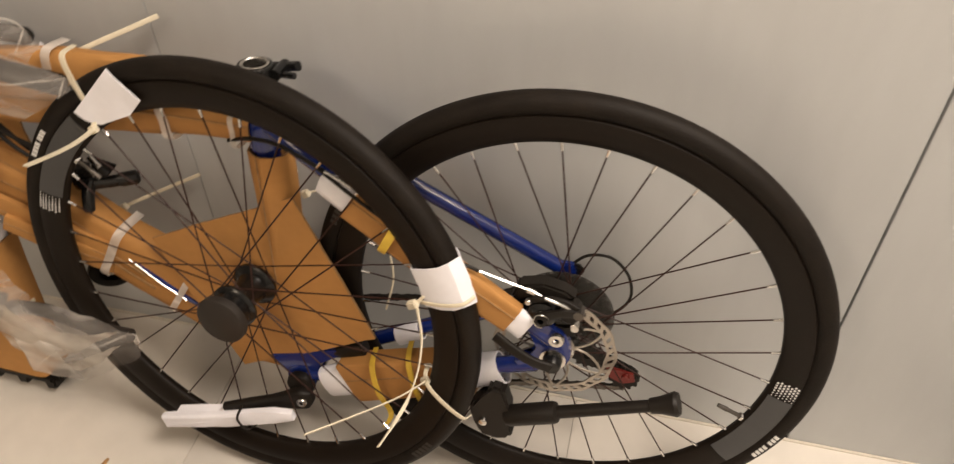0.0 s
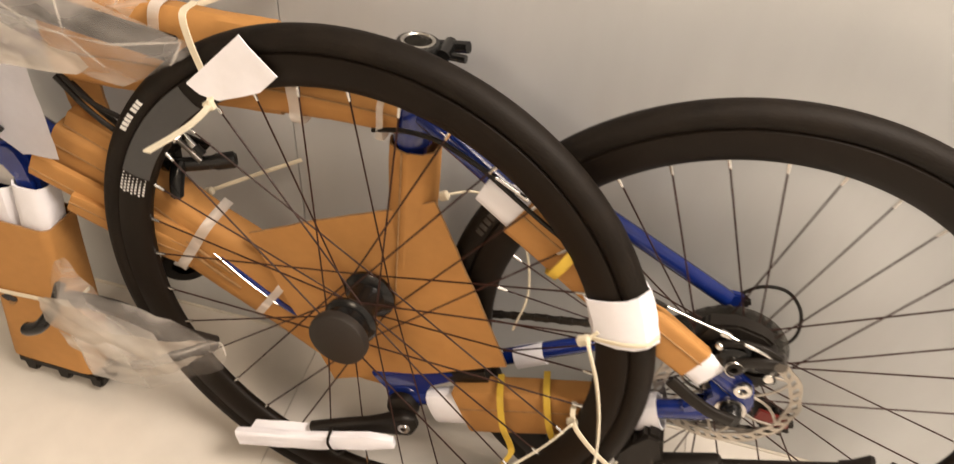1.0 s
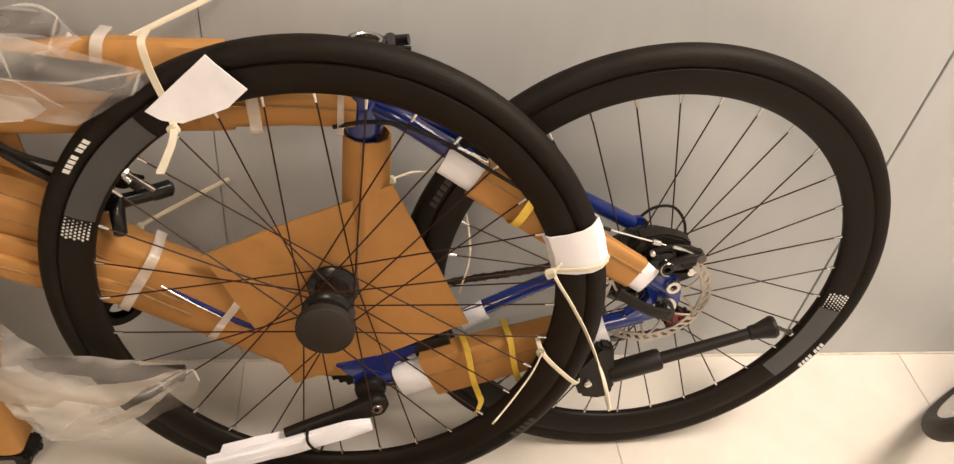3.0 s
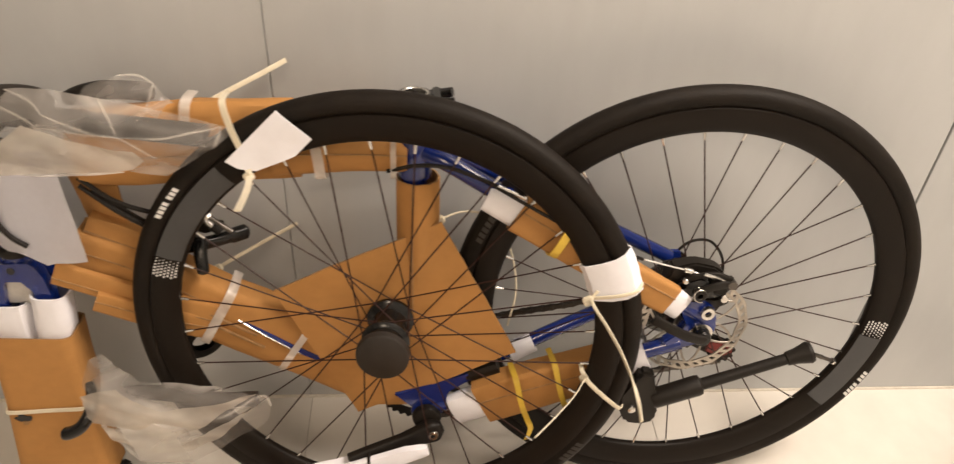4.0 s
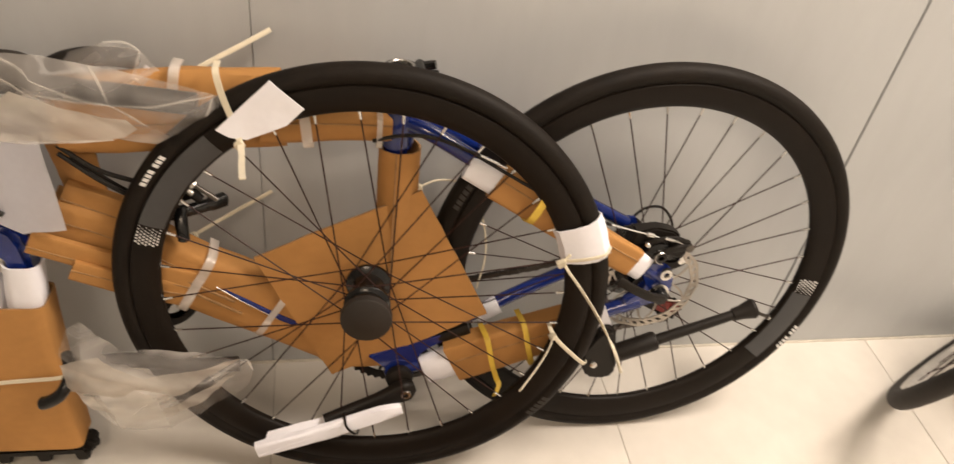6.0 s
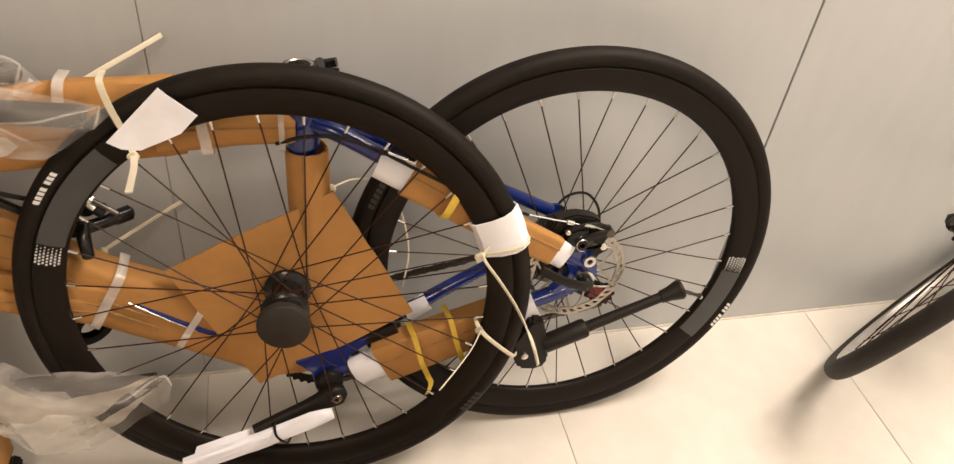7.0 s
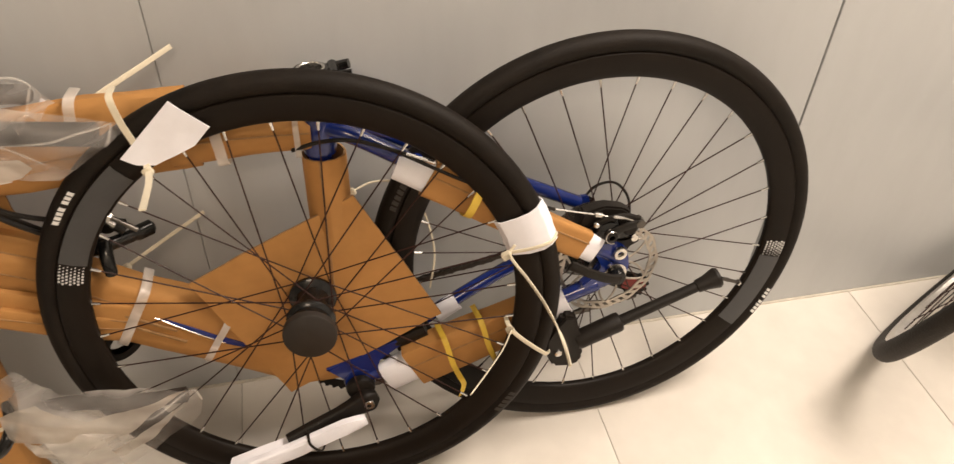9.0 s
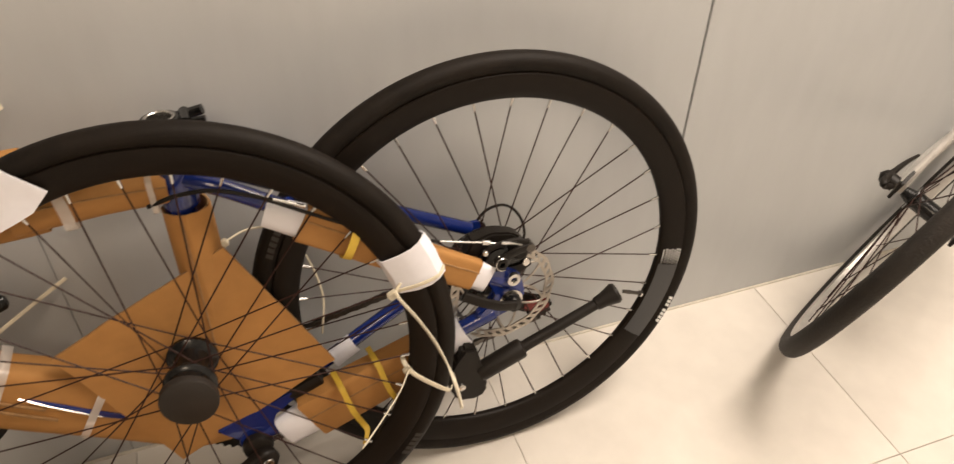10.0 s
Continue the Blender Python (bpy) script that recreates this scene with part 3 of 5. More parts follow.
disc = part("brake_disc", rotor_bmesh(), DISC, bike, "slotted steel brake disc")
disc.matrix_local = pose(0, 0, 0.043, 0, 0, 12)
part("disc_carrier", lathe([(0.017, -0.001), (0.026, -0.001), (0.026, 0.001), (0.017, 0.001)], 48, True), DISC, disc)
for k in range(6):
    for turn in (-34, 20):
        pts = []
        for f in range(6):
            rr = 0.022 + (0.0665 - 0.022) * f / 5
            aa = radians(60 * k + turn * (f / 5) ** 1.2)
            pts.append((rr * math.cos(aa), rr * math.sin(aa), 0))
        spider = bmesh.new()
        sweep(spider, pts, rounded(0.0034, 0.0017, 0.0005, 1))
        part("disc_arm", spider, DISC, disc)
part("disc_lockring", lathe([(0.009, 0.050), (0.019, 0.050), (0.020, 0.047), (0.020, 0.044), (0.009, 0.044)], 24), BLACK, bike, "black disc lock ring")
for k in range(6):
    part("disc_bolt", lathe([(0, 0.0035), (0.003, 0.0035), (0.0035, 0.002), (0.0035, 0), (0, 0)], 10), STEEL, bike).matrix_local = pose(0.0225 * math.cos(k * 1.047), 0.0225 * math.sin(k * 1.047), 0.0442)
cal = plate([(-0.046, 0.062), (-0.050, 0.084), (-0.030, 0.100), (-0.012, 0.096), (-0.004, 0.084), (0.014, 0.084), (0.024, 0.074), (0.020, 0.060), (-0.004, 0.066), (-0.026, 0.058)], 0.036, 0.066, 0.004)
caliper = part("brake_caliper", cal, GLOSSBLACK, bike, "black mechanical disc brake caliper")
part("caliper_body", lathe([(0, 0.080), (0.012, 0.080), (0.0175, 0.077), (0.0195, 0.070), (0.0205, 0.052), (0.0, 0.052)], 24), GLOSSBLACK, caliper).matrix_local = pose(-0.016, 0.082, 0)
part("caliper_piston", lathe([(0, 0.076), (0.008, 0.076), (0.0115, 0.073), (0.0125, 0.050), (0, 0.050)], 20), BLACK, caliper).matrix_local = pose(0.016, 0.084, 0)
part("caliper_cover", plate([(-0.058, 0.086), (-0.050, 0.108), (-0.020, 0.116), (0.008, 0.110), (0.022, 0.100), (-0.010, 0.098), (-0.034, 0.092), (-0.046, 0.078)], 0.040, 0.062, 0.003), BLACK, caliper, "black caliper cover")
part("caliper_bracket", plate([(-0.034, 0.050), (-0.024, 0.066), (0.012, 0.058), (0.028, 0.066), (0.036, 0.056), (0.014, 0.044), (-0.016, 0.048)], 0.058, 0.068, 0.002), BLACK, caliper, "black mounting bracket")
part("caliper_link", strap([(-0.036, 0.094, 0.070), (-0.020, 0.104, 0.074), (0.006, 0.106, 0.074), (0.026, 0.100, 0.076)], 0.008, 0.006), BLACK, caliper)
part("bracket_bolt", tube([(0.024, 0.066, 0.062), (0.024, 0.066, 0.074)], 0.0050, 10), STEEL, caliper, "steel bracket bolt")
part("caliper_arm", strap([(-0.014, 0.086, 0.082), (0.008, 0.094, 0.081), (0.028, 0.094, 0.077)], 0.011, 0.006), BLACK, caliper, "black brake arm")
for bx, by in ((-0.044, 0.070), (0.022, 0.072), (-0.034, 0.096)):
    part("caliper_screw", lathe([(0, 0.0045), (0.003, 0.0045), (0.0042, 0.003), (0.0042, 0), (0, 0)], 10), STEEL, caliper, "small steel screw").matrix_local = pose(bx, by, 0.072)
part("adjuster_knob", lathe([(0.004, 0.0), (0.0085, 0.001), (0.0095, 0.006), (0.0085, 0.012), (0.004, 0.013)], 16), BLACK, caliper, "black knurled adjuster").matrix_local = pose(-0.016, 0.082, 0.076)
part("return_spring", tube([(0.0085 * math.cos(k * 0.6) - 0.016, 0.0085 * math.sin(k * 0.6) + 0.082, 0.0785 + 0.0006 * k) for k in range(20)], 0.0009, 5, 1), STEEL, caliper, "thin steel spring")
part("cable_sleeve", tube([(-0.014, 0.1115, 0.080), (0.002, 0.1065, 0.0795), (0.017, 0.0985, 0.0765)], 0.0021, 8), NIPPLE, caliper, "bright cable sleeve")
part("cable_clamp", tube([(0.027, 0.094, 0.066), (0.027, 0.094, 0.082)], 0.0065, 8), DARKSTEEL, caliper, "dark steel cable clamp")
part("cable_stop", tube([(-0.037, 0.1115, 0.070), (-0.027, 0.1085, 0.070)], 0.0038, 10), STEEL, caliper, "silver barrel adjuster")
part("brake_cable", tube([(-0.30, 0.230, 0.055), (-0.22, 0.190, 0.074), (-0.15, 0.154, 0.078), (-0.095, 0.129, 0.0725)], 0.0024, 8), BLACK, bike, "black brake cable housing")
part("cable_or_highlight", tube([(-0.100, 0.131, 0.0725), (-0.062, 0.119, 0.071), (-0.030, 0.1095, 0.070), (0.020, 0.096, 0.076)], 0.0011, 6), NIPPLE, bike, "bare steel cable")


def sprocket(r, teeth, th, inner):
    out = []
    for k in range(teeth * 4):
        a = 2 * math.pi * k / (teeth * 4)
        rr = r + (0.0022 if k % 4 in (0, 1) else -0.0018)
        out.append((rr * math.cos(a), rr * math.sin(a)))
    bm = bmesh.new()
    n = len(out)
    vs = []
    for k, (x, y) in enumerate(out):
        s = inner / math.hypot(x, y)
        vs.append([bm.verts.new(q) for q in ((x, y, -th / 2), (x, y, th / 2), (x * s, y * s, th / 2), (x * s, y * s, -th / 2))])
    for k in range(n):
        a, b = vs[k], vs[(k + 1) % n]
        for j in range(4):
            bm.faces.new((a[j], b[j], b[(j + 1) % 4], a[(j + 1) % 4]))
    return bm


for k, (r, teeth) in enumerate(((0.063, 32), (0.056, 28), (0.049, 24), (0.043, 21), (0.037, 18), (0.031, 15), (0.025, 12))):
    part("cassette_sprocket", sprocket(r, teeth, 0.002, 0.016), DARKSTEEL, bike, "steel rear sprocket" if k == 0 else "").matrix_local = pose(0, 0, -0.030 - 0.0042 * k)
part("spoke_guard", lathe([(0.030, -0.0250), (0.0655, -0.0250), (0.0690, -0.0256), (0.0655, -0.0264), (0.030, -0.0264)], 64, True), GUARD, bike, "smoky plastic spoke guard")
part("derailleur_body", plate([(-0.012, -0.012), (0.012, -0.006), (0.030, -0.048), (0.040, -0.080), (0.020, -0.090), (0.002, -0.050)], -0.088, -0.066, 0.004), BLACK, bike, "black rear derailleur body")
part("derailleur_cage", plate([(0.020, -0.078), (0.046, -0.078), (0.112, -0.108), (0.118, -0.124), (0.100, -0.138), (0.072, -0.128), (0.020, -0.100)], -0.056, -0.050, 0.002), BLACK, bike, "black derailleur cage")
part("jockey_wheel", sprocket(0.020, 11, 0.008, 0.005), BLACK, bike).matrix_local = pose(0.040, -0.090, -0.046)
part("jockey_wheel", sprocket(0.020, 11, 0.008, 0.005), BLACK, bike).matrix_local = pose(0.096, -0.120, -0.046)
part("cage_plate", plate([(0.070, -0.098), (0.108, -0.104), (0.112, -0.120), (0.094, -0.128), (0.068, -0.116)], -0.042, -0.038, 0.001), RED, bike, "red derailleur cage plate")
part("cage_bolt", lathe([(0, 0.004), (0.005, 0.004), (0.006, 0), (0, 0)], 12), RED, bike, "red bolt").matrix_local = pose(0.098, -0.112, -0.038)
part("derailleur_guard", tube([(0.006, 0.052, -0.072), (0.030, 0.075, -0.075), (0.062, 0.074, -0.08), (0.088, 0.045, -0.085), (0.096, 0.008, -0.085), (0.082, -0.018, -0.082), (0.06, -0.028, -0.076)], 0.0022, 8), BLACK, bike, "black looped gear cable").matrix_local = pose(-0.010, -0.012, 0)
part("gear_block", plate([(0.0, 0.048), (0.008, 0.060), (0.026, 0.056), (0.030, 0.044), (0.014, 0.038)], -0.080, -0.070, 0.003), BLACK, bike, "black derailleur hanger cover").matrix_local = pose(-0.010, -0.012, 0)


def chain_links(path, pitch=0.0127):
    """Rows of paired link plates with rollers along a line."""
    bm = bmesh.new()
    pts = curve(path, 40)
    run, last, spots = 0.0, pts[0], [pts[0]]
    for q in pts[1:]:
        run += (q - last).length
        last = q
        if run >= pitch:
            spots.append(q)
            run = 0.0
    for i, (a, b) in enumerate(zip(spots, spots[1:])):
        d = (b - a).normalized()
        up = Vector((0, 0, 1)).cross(d).normalized()
        for z in ((-0.0034, -0.0022) if i % 2 else (-0.0024, -0.0012), (0.0022, 0.0034) if i % 2 else (0.0012, 0.0024)):
            outline = []
            for s, h in ((-0.003, 0.0), (-0.001, 0.0048), (0.004, 0.0036), (0.0087, 0.0036), (0.0137, 0.0048), (0.0157, 0.0), (0.0137, -0.0048), (0.0087, -0.0036), (0.004, -0.0036), (-0.001, -0.0048)):
                outline.append(a + d * s + up * h)
            lo = [bm.verts.new(q + Vector((0, 0, z[0]))) for q in outline]
            hi = [bm.verts.new(q + Vector((0, 0, z[1]))) for q in outline]
            bm.faces.new(lo[::-1])
            bm.faces.new(hi)
            for k in range(10):
                bm.faces.new((lo[k], lo[(k + 1) % 10], hi[(k + 1) % 10], hi[k]))
    return bm


part("chain", chain_links([(-0.352, -0.073, -0.046), (-0.24, -0.046, -0.045), (-0.12, -0.018, -0.044), (-0.02, 0.038, -0.043)]), DARKSTEEL, bike, "dark oily chain, upper run")
part("chain", chain_links([(-0.352, -0.257, -0.046), (-0.20, -0.218, -0.046), (-0.04, -0.170, -0.046), (0.075, -0.146, -0.046), (0.105, -0.138, -0.046)]), DARKSTEEL, bike, "dark oily chain, lower run")
part("chainring", sprocket(0.093, 46, 0.003, 0.078), BLACK, bike, "black toothed chainring").matrix_local = pose(BBX, BBY, -0.046)
part("crank_spider", plate([(0.081 * math.cos(a) if k % 2 else 0.022 * math.cos(a), 0.081 * math.sin(a) if k % 2 else 0.022 * math.sin(a)) for k, a in enumerate([2 * math.pi * j / 10 for j in range(10)])], -0.004, 0.004, 0.001), BLACK, bike, "black crank spider").matrix_local = pose(BBX, BBY, -0.046)
part("crank_axle_cup", lathe([(0, 0.036), (0.021, 0.036), (0.022, 0.040), (0.020, 0.047), (0.014, 0.050), (0, 0.050)], 24), BLACK, bike, "black bottom bracket cup").matrix_local = pose(BBX, BBY - 0.008, 0)
arm = bmesh.new()
ap = curve([(-0.345, -0.180, 0.054), (-0.372, -0.190, 0.057), (-0.41, -0.203, 0.063), (-0.45, -0.216, 0.070), (-0.48, -0.226, 0.076)], 5)
sweep(arm, ap, rounded(0.028, 0.016, 0.005, 3), [0.55, 0.95, 1.25, 1.3, 1.25, 1.2, 1.1, 1.0, 0.95] + [0.88] * (len(ap) - 9), (0, 0, 1))
crank = part("crank_arm", arm, BLACK, bike, "black left crank arm")
part("crank_bolt", lathe([(0.0035, 0.071), (0.0075, 0.071), (0.0085, 0.069), (0.0085, 0.064), (0.0, 0.064), (0, 0.067), (0.0035, 0.068)], 20), STEEL, crank, "steel crank bolt").matrix_local = pose(-0.359, -0.187, -0.004)
# kickstand
ks = plate([(-0.097, -0.116), (-0.084, -0.145), (-0.060, -0.149), (-0.044, -0.144), (-0.038, -0.130), (-0.046, -0.088), (-0.054, -0.052), (-0.074, -0.048), (-0.080, -0.076), (-0.100, -0.090)], 0.060, 0.088, 0.005)
clamp = part("kickstand_clamp", ks, BLACK, bike, "black plastic kickstand clamp")
part("clamp_bolt", lathe([(0, 0.094), (0.003, 0.094), (0.0055, 0.0925), (0.0062, 0.089), (0.0062, 0.087), (0, 0.087)], 16), STEEL, clamp, "small silver bolt").matrix_local = pose(-0.0795, -0.1135, 0)
leg = bmesh.new()
lp = [Vector((-0.050, -0.102, 0.082)).lerp(Vector((0.161, -0.014, 0.084)), f) for f in (0, 0.02, 0.29, 0.31, 0.32, 0.84, 0.845, 0.90, 0.98, 1.0)]
sweep(leg, lp, ring_section(0.0085, 16), [1.5, 1.7, 1.75, 1.6, 1.0, 0.92, 1.15, 1.3, 1.85, 1.6], (0, 0, 1))
part("kickstand_leg", leg, BLACK, bike, "black folded kickstand leg with a rubber foot")
# fork, turned sideways, with the steerer in the head tube
fork_crown = plate([(-0.9245, 0.094), (-0.880, 0.096), (-0.869, 0.088), (-0.8605, 0.068), (-0.8555, 0.036), (-0.860, -0.06), (-0.886, -0.06), (-0.8855, 0.044), (-0.888, 0.060), (-0.893, 0.067),
                    (-0.9215, 0.067), (-0.9275, 0.054), (-0.9285, -0.06), (-0.956, -0.06), (-0.9545, 0.016), (-0.9465, 0.045), (-0.936, 0.070)], -0.014, 0.027, 0.0075)
join(fork_crown, tube([(-0.902, 0.060, 0.002), (-0.902, 0.096, 0.002)], 0.0225, 24))
fork = part("fork", fork_crown, BLUE, bike, "glossy blue fork turned sideways")
part("crown_plate", box(-0.925, -0.889, 0.020, 0.066, 0.014, 0.020, 0.002), SILVERPAINT, fork, "grey plate inside the fork crown")
part("headset_ring", lathe([(0.018, -0.007), (0.0235, -0.007), (0.0248, -0.005), (0.0248, 0.005), (0.0235, 0.007), (0.018, 0.007)], 32), BLACK, fork, "black headset ring").matrix_local = pose(-0.902, 0.101, 0.002, -90)
part("fork_leg", tube([(-0.942, -0.04, 0.010), (-0.950, -0.18, 0.016), (-0.950, -0.295, 0.022)], 0.012, 14), BLUE, fork)
part("fork_leg", tube([(-0.878, -0.04, 0.010), (-0.872, -0.18, 0.016), (-0.864, -0.295, 0.022)], 0.012, 14), BLUE, fork)
# solid dark disc: the shade in the small hole is coloured on
part("crown_hole", lathe([(0, 0.0185), (0.005, 0.0185), (0.005, 0.016), (0, 0.016)], 14), GAP, fork, "small dark hole").matrix_local = pose(-0.905, 0.077, 0.0095)
part("head_cable", tube([(-0.894, 0.235, 0.036), (-0.901, 0.198, 0.038), (-0.897, 0.160, 0.039), (-0.884, 0.136, 0.039), (-0.868, 0.122, 0.038)], 0.0034, 10), BLACK, bike, "black cable over the head tube paper")
for k, pts in enumerate(([(-0.80, 0.205, 0.01), (-0.76, 0.178, 0.018), (-0.72, 0.158, 0.012), (-0.685, 0.140, -0.004)],
                         [(-0.80, 0.195, 0.012), (-0.755, 0.162, 0.02), (-0.715, 0.132, 0.014), (-0.686, 0.116, -0.002)],
                         [(-0.79, 0.185, 0.002), (-0.745, 0.150, 0.006), (-0.712, 0.118, -0.006), (-0.690, 0.096, -0.018)])):
    part("cable", tube(pts, 0.0032, 8), BLACK, bike, "black cable housing")
# loose brake lever hanging in the frame
blade = curve([(-0.690, 0.098, -0.004), (-0.672, 0.103, 0.002), (-0.648, 0.103, -0.010), (-0.628, 0.104, -0.022), (-0.612, 0.1045, -0.033)], 5)
ba = bmesh.new()
sweep(ba, blade, rounded(1, 0.8, 0.34, 4), [0.0215 + (0.0170 - 0.0215) * min(1, k / 8) + (0.0035 if 13 < k < 20 else 0) - (0.005 if k == 20 else 0) for k in range(len(blade))])
lev = part("brake_lever", ba, GLOSSBLACK, bike, "black brake lever hanging loose on its cable")
bl = curve([(-0.668, 0.108, 0.000), (-0.667, 0.096, 0.010), (-0.665, 0.082, 0.018), (-0.6635, 0.070, 0.022)], 5)
bb2 = bmesh.new()
sweep(bb2, bl, rounded(1, 0.8, 0.34, 4), [0.0190 - 0.0040 * k / 15 - (0.005 if k == 15 else 0) for k in range(len(bl))], (0, 0, 1))
part("lever_blade", bb2, GLOSSBLACK, lev)
part("lever_body", box(-0.698, -0.672, 0.094, 0.124, -0.018, 0.006, 0.006), BLACK, lev)
part("lever_clamp", lathe([(0.009, -0.010), (0.015, -0.010), (0.016, 0.0), (0.015, 0.010), (0.009, 0.010)], 20), BLACK, lev).matrix_local = pose(-0.690, 0.112, -0.010, 80, 20)
part("lever_web", plate([(-0.676, 0.130), (-0.640, 0.122), (-0.648, 0.112), (-0.668, 0.104), (-0.682, 0.110)], -0.030, -0.022, 0.002), BLACK, lev, "black bracket behind the lever")
part("barrel_adjuster", tube([(-0.668, 0.139, -0.012), (-0.662, 0.134, -0.010), (-0.650, 0.124, -0.008)], 0.0046, 12), STEEL, lev, "silver barrel adjuster")
part("barrel_collar", tube([(-0.652, 0.126, -0.009), (-0.642, 0.117, -0.008)], 0.0066, 12), BLACK, lev)
part("dark_roundel", lathe([(0.018, -0.006), (0.032, -0.006), (0.034, 0), (0.032, 0.006), (0.018, 0.006)], 28), BLACK, bike, "black ring behind the wheel").matrix_local = pose(-0.690, -0.065, -0.01, 10, 35)


# ---- packing on the bicycle ----
def sleeve(pts, sizes, label, seed=0, name="cardboard_sleeve", mat=None, category="cardboard", group="packing sleeves", corner=0.35, up=(0, 0, 1), wobble=0.05, parts=False):
    """A wrapped hollow sleeve: an outer and inner skin with open ends."""
    bm = bmesh.new()
    p = curve(pts, 5) if len(pts) > 2 else [Vector(pts[0]).lerp(Vector(pts[1]), k / 8) for k in range(9)]
    n = len(p)
    sz = []
    for i in range(n):
        f = i / (n - 1) * (len(sizes) - 1)
        a, b = sizes[int(f)], sizes[min(int(f) + 1, len(sizes) - 1)]
        t = f - int(f)
        sz.append((a[0] * (1 - t) + b[0] * t, a[1] * (1 - t) + b[1] * t))
    sec = rounded(1, 1, corner, 3)
    out = sweep(bm, p, sec, sz, up, False, wobble, seed)
    inn = sweep(bm, p, sec, [(a - 0.005, b - 0.005) for a, b in sz], up, False, wobble, seed)
    m = len(sec)
    for e in (0, -1):
        for j in range(m):
            f = bm.faces.new((out[e][j], out[e][(j + 1) % m], inn[e][(j + 1) % m], inn[e][j]))
            f.material_index = 1
    if parts or name == "cardboard_sleeve":
        ob = thing(name, MB, label, category, group)
        part("sleeve", bm, mat or [KRAFT, KRAFTEDGE], ob)
        if not parts:
            seam = bmesh.new()
            line = []
            for i, q in enumerate(p):
                d = (p[min(i + 1, n - 1)] - p[max(i - 1, 0)]).normalized()
                line.append(q + Vector((-d.y, d.x, 0)) * sz[i][0] * 0.17 * math.sin(seed * 2.3) + Vector((0, 0, sz[i][1] * 0.5 + 0.0004)))
            sweep(seam, line, rounded(0.0022, 0.0016, 0.0005, 1))
            part("overlap_seam", seam, KRAFTEDGE, ob, "dark cut edge where the board overlaps")
        return ob
    return solid(name, bm, mat or [KRAFT, KRAFTEDGE], MB, label, category, group)


# sizes are (across the frame's plane direction, out of the plane)
sleeve([(-0.382, -0.02, 0), (-0.382, 0.208, 0)], [(0.055, 0.054), (0.056, 0.056)], "brown cardboard sleeve rolled round the seat tube", 1, corner=0.48)
sleeve([(-0.396, 0.240, 0.002), (-0.47, 0.242, 0.004), (-0.56, 0.240, 0.006)], [(0.044, 0.046), (0.046, 0.046), (0.056, 0.05)], "brown cardboard sleeve rolled round the top tube", 2, corner=0.45)
sleeve([(-0.530, 0.258, 0.0), (-0.64, 0.252, 0.0), (-0.80, 0.240, 0.0)], [(0.100, 0.034), (0.108, 0.034), (0.098, 0.032)], "wide brown cardboard wrap over the top tube", 3, corner=0.3)
wrap = sleeve([(-0.430, -0.140, -0.006), (-0.56, -0.062, -0.010), (-0.70, 0.012, -0.012)], [(0.086, 0.050), (0.098, 0.050), (0.092, 0.050)], "brown cardboard wrap round the down tube", 4, corner=0.22, parts=True)
for q in ([(-0.690, 0.016, 0.0145), (-0.655, -0.008, 0.0165), (-0.606, -0.038, 0.0165)], [(-0.684, -0.004, 0.0140), (-0.650, -0.028, 0.0160), (-0.598, -0.060, 0.0160)]):
    part("folded_edge", strap(q, 0.0045, 0.0030), KRAFTEDGE, wrap, "dark folded edge of the board")
sleeve([(-0.66, -0.004, -0.012), (-0.76, 0.058, -0.012), (-0.835, 0.092, -0.010)], [(0.080, 0.050), (0.084, 0.050), (0.076, 0.048)], "folded brown cardboard wrap on the down tube", 5, corner=0.15)
sleeve([(-0.660, -0.006, 0.012), (-0.760, 0.034, 0.020), (-0.852, 0.075, 0.026)], [(0.040, 0.010), (0.038, 0.010), (0.034, 0.010)], "strip of folded brown cardboard", 6, corner=0.2)
sleeve([(-0.660, -0.030, 0.010), (-0.730, -0.002, 0.022), (-0.806, 0.034, 0.032)], [(0.040, 0.010), (0.038, 0.010), (0.030, 0.010)], "strip of folded brown cardboard", 7, corner=0.2)
sleeve([(-0.735, 0.088, -0.004), (-0.775, 0.106, -0.004), (-0.812, 0.124, -0.004)], [(0.058, 0.022), (0.056, 0.022), (0.050, 0.022)], "folded brown cardboard flap", 8, corner=0.15)
solid("cardboard_flap", card([(-0.822, 0.200, -0.014), (-0.766, 0.190, -0.016), (-0.757, 0.120, -0.014), (-0.807, 0.116, -0.012)], 0.004, 10, 0.008, 7), [KRAFT, KRAFTEDGE], MB, "shaded brown cardboard flap behind the cables at the head tube", "cardboard")
sleeve([(-0.258, 0.184, 0.050), (-0.155, 0.124, 0.063), (-0.050, 0.068, 0.076)], [(0.048, 0.022), (0.048, 0.020), (0.044, 0.016)], "brown cardboard sleeve on the seat stay", 9, corner=0.16)
sleeve([(-0.296, 0.199, 0.036), (-0.250, 0.180, 0.048)], [(0.036, 0.030), (0.044, 0.026)], "white foam wrap on the seat stay", 10, "foam_wrap", PAPER, "foam wrap", corner=0.35)
sleeve([(-0.060, 0.073, 0.074), (-0.032, 0.057, 0.078)], [(0.040, 0.012), (0.040, 0.012)], "white foam wrap on the seat stay end", 11, "foam_wrap", PAPER, "foam wrap", corner=0.35)
